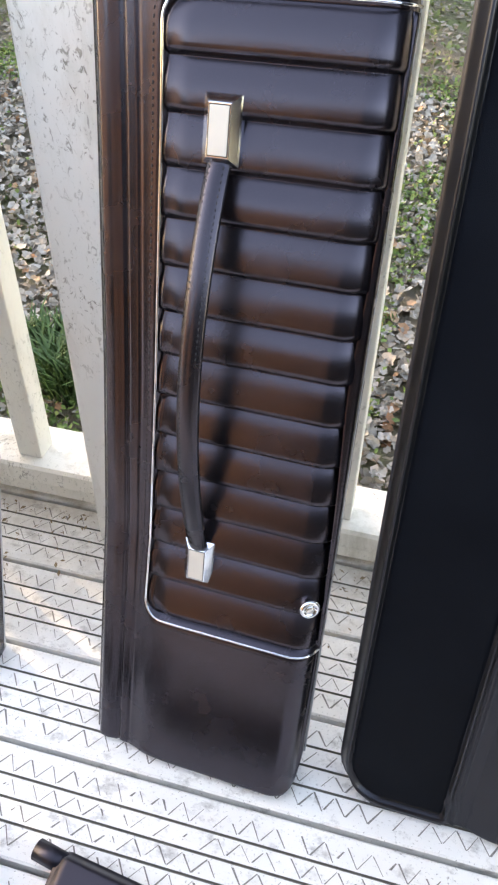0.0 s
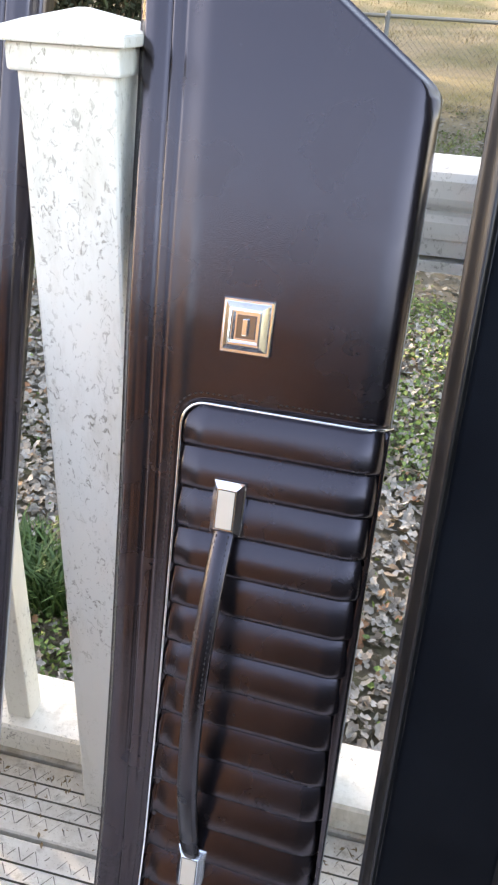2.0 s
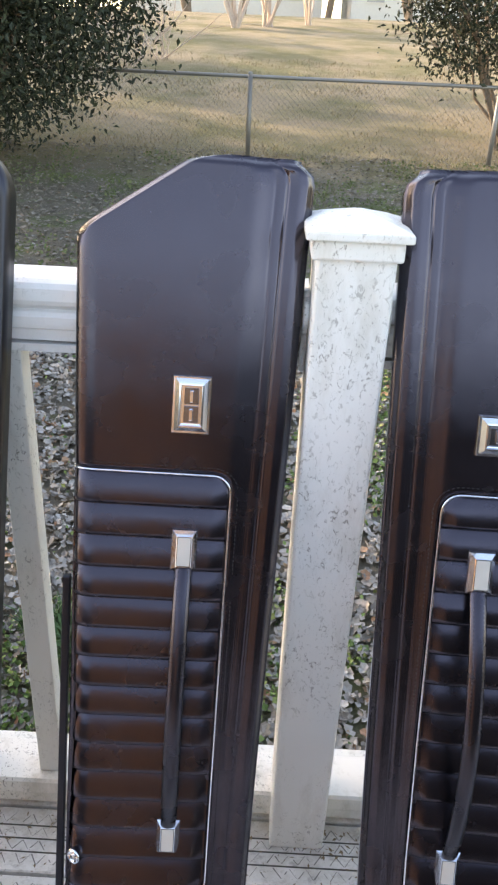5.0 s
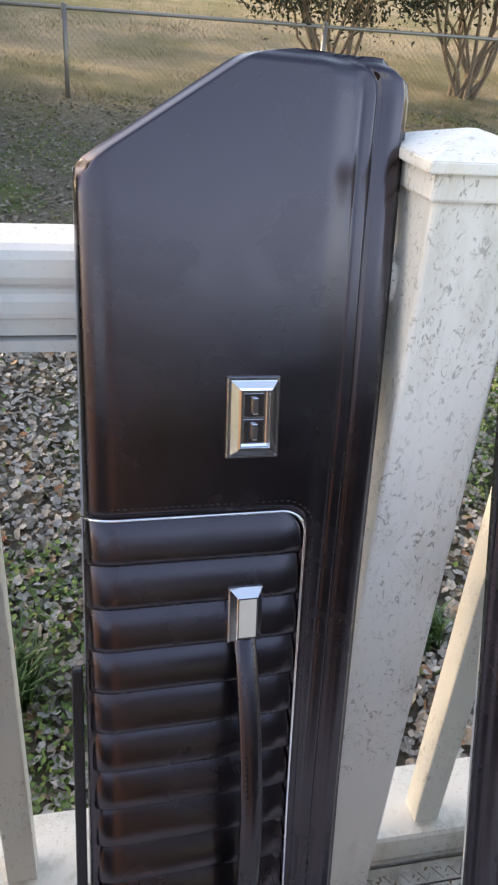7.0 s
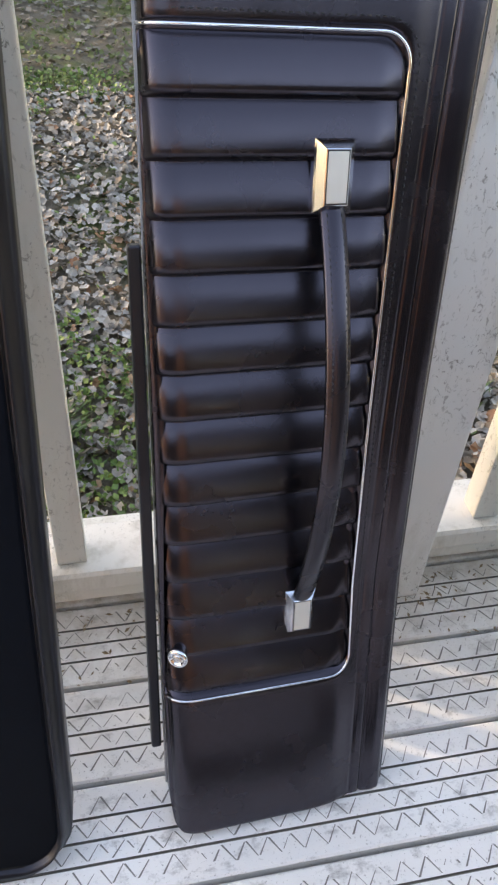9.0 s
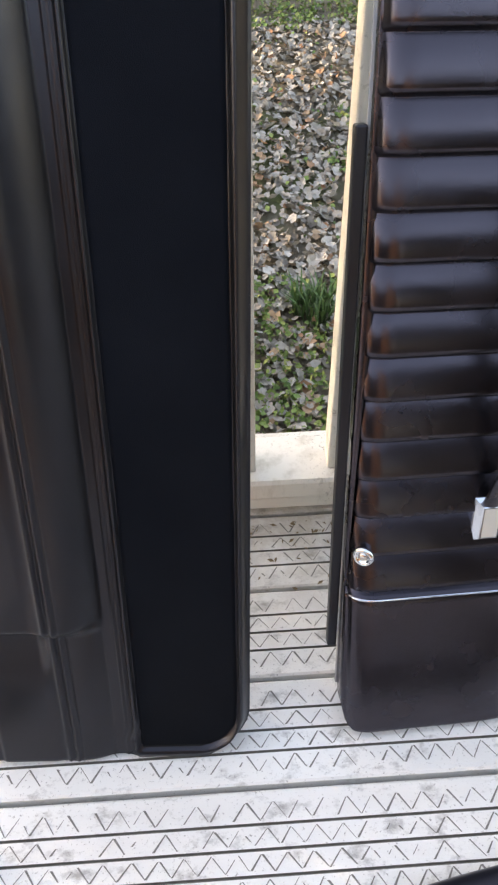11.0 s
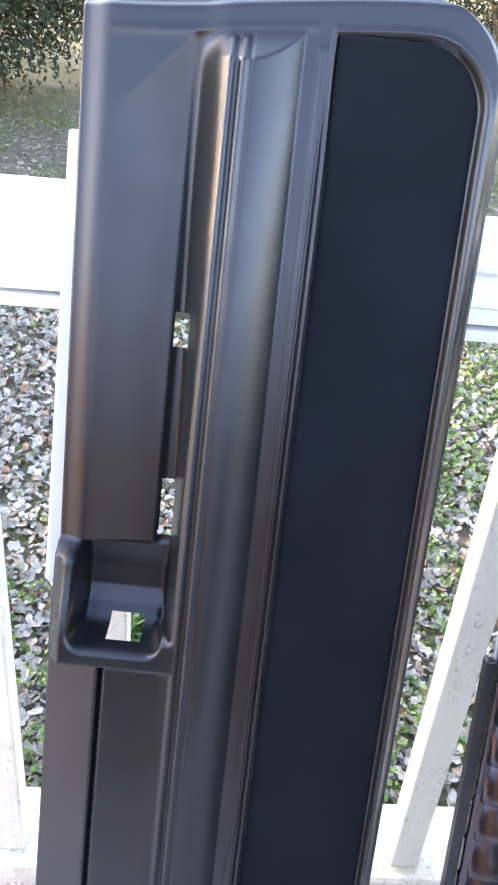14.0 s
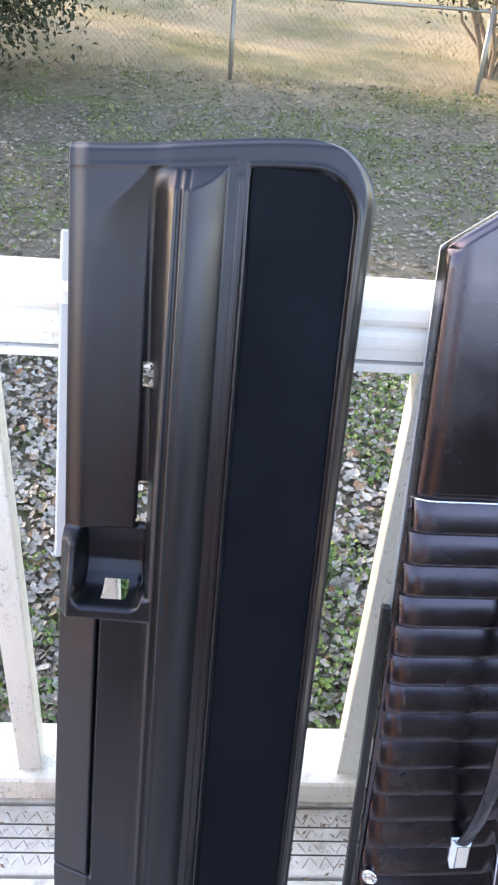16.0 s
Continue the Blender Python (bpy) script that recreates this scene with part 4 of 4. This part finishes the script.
def shrub(x, y, spread, high, low, leaves, seed, label, leaf=0.07, trunks=9, name="evergreen_shrub", cat="shrub", thick=0.035):
    g = np.random.RandomState(seed)
    T = tagged(new(name), label, cat, cat + "s in the yard")
    z = ground_z(x, y)
    T.location = (x, y, z)
    V, F, ends = [], [], []
    tops = []
    for i in range(trunks):
        a = 6.283 * i / trunks + g.uniform(-0.3, 0.3)
        r = spread * g.uniform(0.35, 0.8)
        tops.append((r * math.cos(a), r * math.sin(a), high * g.uniform(0.45, 0.85)))
    branches(g, (0, 0, -0.05), tops, thick, 0.05, 2, ends, V, F)
    mesh_ob("trunk", V, F, BARK, T, "many thin grey-brown stems", True)
    V, F = [], []
    clumps = []
    while len(clumps) < leaves // 90:
        p = Vector((g.uniform(-1, 1), g.uniform(-1, 1), g.uniform(-1, 1)))
        if 0.15 < p.length < 1 and g.rand() < 0.35 + 0.65 * p.length:
            mid, half = (high + low) / 2, (high - low) / 2
            c = Vector((p.x * spread, p.y * spread, mid + p.z * half))
            if c.z < low + 0.5 and math.hypot(c.x, c.y) > spread * 0.75 and g.rand() < 0.5:
                continue
            clumps.append((c, g.uniform(0.10, 0.22) * (0.6 + spread * 0.35)))
    for i in range(leaves):
        if g.rand() < 0.25:
            e, r = ends[g.randint(len(ends))], 0.16
        else:
            e, r = clumps[g.randint(len(clumps))]
        c = e + Vector((g.normal(0, r), g.normal(0, r), g.normal(0, r * 0.75)))
        if c.z < low * g.uniform(0.5, 1.2):
            continue
        L = leaf * g.uniform(0.6, 1.3)
        M = Euler((g.normal(0, 0.8), g.normal(0, 0.8), g.uniform(0, 6.283))).to_matrix()
        k = len(V)
        for p in ((-L / 2, 0, 0), (0, L * 0.24, 0.01), (L / 2, 0, -0.01), (0, -L * 0.24, 0.01)):
            V.append(c + M @ Vector(p))
        F += [(k, k + 1, k + 2), (k, k + 2, k + 3)]
    mesh_ob("crown", V, F, EVERGREEN, T, "dark glossy evergreen leaves")
    return T


shrub(-3.95, 9.2, 2.25, 4.3, 0.22, 74000, 31, "large dark evergreen shrub with many stems beside the fence", 0.078, 16)
shrub(-7.2, 9.7, 2.2, 4.0, 0.3, 12000, 35, "large dark evergreen shrub beside the fence", 0.09, 9)
shrub(2.75, 10.9, 1.75, 3.5, 0.75, 19000, 32, "open evergreen shrub with bare lower stems by the fence", 0.075, 12)
shrub(4.75, 11.1, 1.3, 3.2, 0.9, 10000, 33, "evergreen shrub with thin upright stems by the fence", 0.085, 12)
shrub(7.9, 11.6, 1.9, 3.4, 0.4, 7000, 34, "dense evergreen shrub beyond the fence", 0.09, 9)

# Unseen trees on the sun side, added to shade the deck and stripe the lawn.
for k, (x, y, r, h) in enumerate(((-9.6, 5.2, 2.3, 7.5), (-13.6, 7.6, 2.6, 9.0), (-14.2, 14.2, 1.2, 8.5), (-16.0, 17.6, 1.0, 9.5), (-16.4, 21.4, 1.1, 8.0), (-18.4, 24.6, 1.3, 9.5), (-18.0, 28.6, 1.2, 8.5), (-20.5, 32.0, 1.5, 10.0), (-17.8, 12.2, 1.6, 9.5))):
    shrub(x, y, r, h, 1.6, 7000, 120 + k, "tall dark evergreen tree out of view, added to shade the yard", 0.20, 6, "unseen_shade_tree", "tree", 0.10)


def bare_tree(name, x, y, tops, r0, seed, label, mat, levels=3, wander=0.10, cat="tree"):
    g = np.random.RandomState(seed)
    T = tagged(new(name), label, cat)
    T.location = (x, y, ground_z(x, y))
    V, F, ends = [], [], []
    branches(g, (0, 0, -0.1), tops, r0, wander, levels, ends, V, F, 6)
    mesh_ob("crown", V, F, mat, T, "", True)
    return T


for (x, y, sd, k) in ((-1.7, 26.5, 41, 8), (-0.75, 27.5, 42, 6), (0.6, 29.0, 43, 5)):
    gg = np.random.RandomState(sd)
    bare_tree("crepe_myrtle", x, y, [(gg.normal(0, 1.1), gg.normal(0, 1.1), gg.uniform(3.4, 5.2)) for _ in range(k)], 0.065, sd, "bare crepe myrtle with pale smooth trunks on the slope", PALEBARK)
for i, (x, y) in enumerate(((-3.3, 16.6), (-3.9, 17.4), (-4.6, 16.4), (-2.9, 17.8), (-5.4, 17.2))):
    gg = np.random.RandomState(60 + i)
    bare_tree("dry_bush", x, y, [(gg.normal(0, 0.55), gg.normal(0, 0.5), gg.uniform(0.7, 1.7)) for _ in range(9)], 0.016, 60 + i, "bare tan thicket of dry stems beyond the fence", PALEBARK, 2, 0.06, "bush")
# The last six are unseen trees added at the right of the yard.
for i, (x, y, h) in enumerate(((-9, 38, 11), (-5, 44, 12), (-2.4, 46, 11), (2.2, 48, 13), (6, 43, 12), (11, 40, 12), (-14, 34, 12), (16, 30, 11), (15, 21, 10), (19, 15, 11), (22, 24, 12), (17.5, 9.5, 10), (23, 18, 12), (14.5, 15.5, 9))):
    gg = np.random.RandomState(80 + i)
    bare_tree("bare_tree", x, y, [(gg.normal(0, 1.2), gg.normal(0, 1.2), h * gg.uniform(0.75, 1.0)) for _ in range(2)], 0.20, 80 + i, "tall leafless winter tree with grey-brown bark", BARK, 4, 0.25)

# ---- far house ----
SIDING = simple("pale_siding", (0.62, 0.60, 0.56), 0.7, 0, 0.08, 6, 0.1)
ROOF = simple("grey_roof_shingle", (0.20, 0.19, 0.18), 0.9, 0, 0.3, 20, 0.3)
# Panes are painted pale to imitate distance haze.
GLASSY = simple("haze_paled_window", (0.34, 0.34, 0.34), 0.12, 0, 0.2, 4, 0)


def far_house(x, y, w, d, h, label):
    H = tagged(new("house"), label, "house", "far houses")
    z = ground_z(x, y)
    H.location = (x, y, z - 0.2)
    bm = bmesh.new()
    box(bm, -w / 2, w / 2, 0, d, 0, h)
    part("wall", bm, SIDING, H)
    V = [(-w / 2 - 0.4, -0.4, h - 0.05), (w / 2 + 0.4, -0.4, h - 0.05), (w / 2 + 0.4, d + 0.4, h - 0.05), (-w / 2 - 0.4, d + 0.4, h - 0.05), (-w / 2 - 0.4, d / 2, h + 1.7), (w / 2 + 0.4, d / 2, h + 1.7)]
    mesh_ob("roof", V, [(0, 1, 5, 4), (2, 3, 4, 5), (1, 2, 5), (3, 0, 4), (3, 2, 1, 0)], ROOF, H)
    n = int(w / 2.6)
    for k in range(n):
        u = -w / 2 + w * (k + 0.5) / n
        bm = bmesh.new()
        box(bm, u - 0.55, u + 0.55, -0.05, 0.02, 1.0, 2.2, 0.01)
        win = part("window", bm, SIDING, H, "white framed window")
        bm = bmesh.new()
        box(bm, u - 0.47, u + 0.47, -0.07, -0.045, 1.08, 2.12)
        part("pane", bm, GLASSY, win)


far_house(-3.5, 50, 11, 8, 3.0, "pale single-storey house beyond the lawn among trees")
far_house(10.0, 48, 13, 8, 3.2, "pale single-storey house behind the slope")

# ---- unseen walls added behind the deck for the panel reflections ----
def brick_wall():
    m = Mat("warm_brown_brick", 0.85, 0, 0.3)
    b = m.t.nodes.new("ShaderNodeTexBrick")
    b.inputs["Scale"].default_value = 4.2
    b.inputs["Color1"].default_value, b.inputs["Color2"].default_value, b.inputs["Mortar"].default_value = (0.66, 0.32, 0.14, 1), (0.56, 0.26, 0.11, 1), (0.44, 0.37, 0.29, 1)
    mp = m.t.nodes.new("ShaderNodeMapping")
    mp.inputs["Rotation"].default_value = (radians(90), 0, 0)
    m.link(m.co, mp.inputs["Vector"])
    m.link(mp.outputs[0], b.inputs["Vector"])
    m.color(b.outputs["Color"])
    m.bump(b.outputs["Fac"], 0.3, -0.004)
    return m.m


BRICK = brick_wall()
# Unseen brown wall, cut into pieces to place brown reflections in the panels.
bm = bmesh.new()
box(bm, -4.2, -1.9, -1.05, -0.9, 0.0, 1.29)
box(bm, -0.86, -0.38, -1.05, -0.9, 0.0, 1.29)
tagged(part("reflection_wall_brown", bm, BRICK), "unseen brown brick wall added behind the deck for brown reflections", "wall", kind="structure")
# Unseen dark walls stand in for the dark reflection of a standing person.
DARKWALL = simple("dark_reflection_wall", (0.03, 0.026, 0.024), 0.8, 0, 0.3, 10, 0.3)
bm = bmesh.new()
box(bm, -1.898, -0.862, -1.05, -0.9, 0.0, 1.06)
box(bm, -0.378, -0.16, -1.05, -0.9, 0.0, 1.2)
tagged(part("reflection_wall_dark", bm, DARKWALL), "unseen dark wall added beside the brick for dark reflections", "wall", kind="structure")
# A nearer unseen wall, added to darken the low reflections.
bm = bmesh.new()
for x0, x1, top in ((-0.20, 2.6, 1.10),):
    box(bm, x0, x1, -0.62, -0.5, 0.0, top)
tagged(part("reflection_wall_dark_near", bm, DARKWALL), "unseen dark wall added on the deck for dark reflections", "wall", kind="structure")

# ---- trim pieces lying on the deck ----
BLUEBLACK = vinyl("blue_black_plastic", (0.006, 0.007, 0.010), 0.34)


def bar_sweep(name, pts, width, height, parent, mat=None, label=""):
    """A flat moulded bar with rounded shoulders along a level line."""
    P = [Vector(p) for p in pts]
    cross = [(-0.5, 0.0), (-0.5, 0.55), (-0.40, 0.88), (-0.2, 1.0), (0.2, 1.0), (0.40, 0.88), (0.5, 0.55), (0.5, 0.0)]
    V, F = [], []
    n = len(cross)
    for i, p in enumerate(P):
        d = (P[min(i + 1, len(P) - 1)] - P[max(i - 1, 0)]).normalized()
        a = Vector((d.y, -d.x, 0)).normalized()
        for cx, cz in cross:
            V.append(p + a * cx * width + Vector((0, 0, cz * height)))
    for i in range(len(P) - 1):
        for k in range(n):
            F.append((i * n + k, i * n + (k + 1) % n, (i + 1) * n + (k + 1) % n, (i + 1) * n + k))
    F.append(tuple(range(n - 1, -1, -1)))
    F.append(tuple((len(P) - 1) * n + k for k in range(n)))
    return mesh_ob(name, V, F, mat or BLUEBLACK, parent, label, True)


def curve(pts, n=10):
    """A smooth line through points."""
    P = [Vector(p) for p in pts]
    out = []
    for i in range(len(P) - 1):
        a, b, c, d = P[max(i - 1, 0)], P[i], P[i + 1], P[min(i + 2, len(P) - 1)]
        for k in range(n):
            t = k / n
            out.append(0.5 * ((2 * b) + (c - a) * t + (2 * a - 5 * b + 4 * c - d) * t * t + (3 * b - a - 3 * c + d) * t ** 3))
    return out + [P[-1]]


frame_piece = tagged(new("trim_frame"), "blue-black moulded plastic trim frame lying on the deck", "car trim")
bar_sweep("long_rail", curve([(-0.86, 0.165, 0.001), (-0.72, 0.225, 0.001), (-0.56, 0.268, 0.001), (-0.40, 0.290, 0.001), (-0.32, 0.275, 0.001), (-0.290, 0.22, 0.001), (-0.29, 0.05, 0.001)]), 0.036, 0.030, frame_piece)
bar_sweep("inner_lip", curve([(-0.70, 0.192, 0.001), (-0.55, 0.238, 0.001), (-0.42, 0.256, 0.001), (-0.345, 0.245, 0.001), (-0.322, 0.20, 0.001), (-0.32, 0.05, 0.001)]), 0.016, 0.018, frame_piece)
bar_sweep("long_rail", curve([(-0.86, 0.165, 0.001), (-0.80, 0.05, 0.001), (-0.55, 0.02, 0.001), (-0.29, 0.05, 0.001)]), 0.036, 0.026, frame_piece)


def cover(x, y, turn, label):
    """A shallow moulded cover with a stub at its corner and a round recess."""
    T = tagged(new("trim_cover"), label, "car trim")
    T.matrix_basis = pose(x, y, 0.001, 0, 0, turn)
    hole = lambda u, v: 0.012 * math.exp(-(((u - 0.085) / 0.022) ** 4 + ((v - 0.055) / 0.014) ** 4))
    hh = lambda u, v: 0.034 - 0.012 * (1 - sm(0, 0.012, 0.10 - v)) - 0.010 * (1 - sm(0, 0.014, u - (0.018 + 0.10 * (0.10 - v)))) - hole(u, v)
    shell("cover_top", steps((0.0, 0.085, 20), (0.085, 0.10, 8)), lambda v: 0.018 + 0.10 * (0.10 - v), lambda v: 0.26, hh, steps((0, 0.1, 10), (0.1, 0.5, 36), (0.5, 1, 10)), BLUEBLACK, T, 1, 0.0005)
    tube("stub", [(-0.006, 0.090, 0.018), (0.028, 0.088, 0.018)], 0.011, BLUEBLACK, T, "", 12)


cover(-0.226, 0.196, -7, "blue-black moulded plastic trim cover lying on the deck")
prong = tagged(new("trim_bracket"), "dark blue-black angular trim bracket lying on the deck", "car trim")
V = [(-1.058, 0.322), (-1.034, 0.327), (-1.019, 0.346), (-0.991, 0.343), (-1.004, 0.296), (-1.015, 0.25), (-1.03, 0.12), (-1.10, 0.10), (-1.09, 0.25)]
n = len(V)
W = [(x, y, 0.001) for x, y in V] + [(x + 0.001, y - 0.001, 0.014) for x, y in V] + [(-1.045 + (x + 1.045) * 0.86, 0.23 + (y - 0.23) * 0.95, 0.019) for x, y in V]
F = [tuple(range(n - 1, -1, -1)), tuple(2 * n + k for k in range(n))]
for b in (0, n):
    F += [(b + k, b + (k + 1) % n, b + n + (k + 1) % n, b + n + k) for k in range(n)]
F = [tuple(reversed(f)) for f in F]
mesh_ob("bracket_plate", W, F, BLUEBLACK, prong)
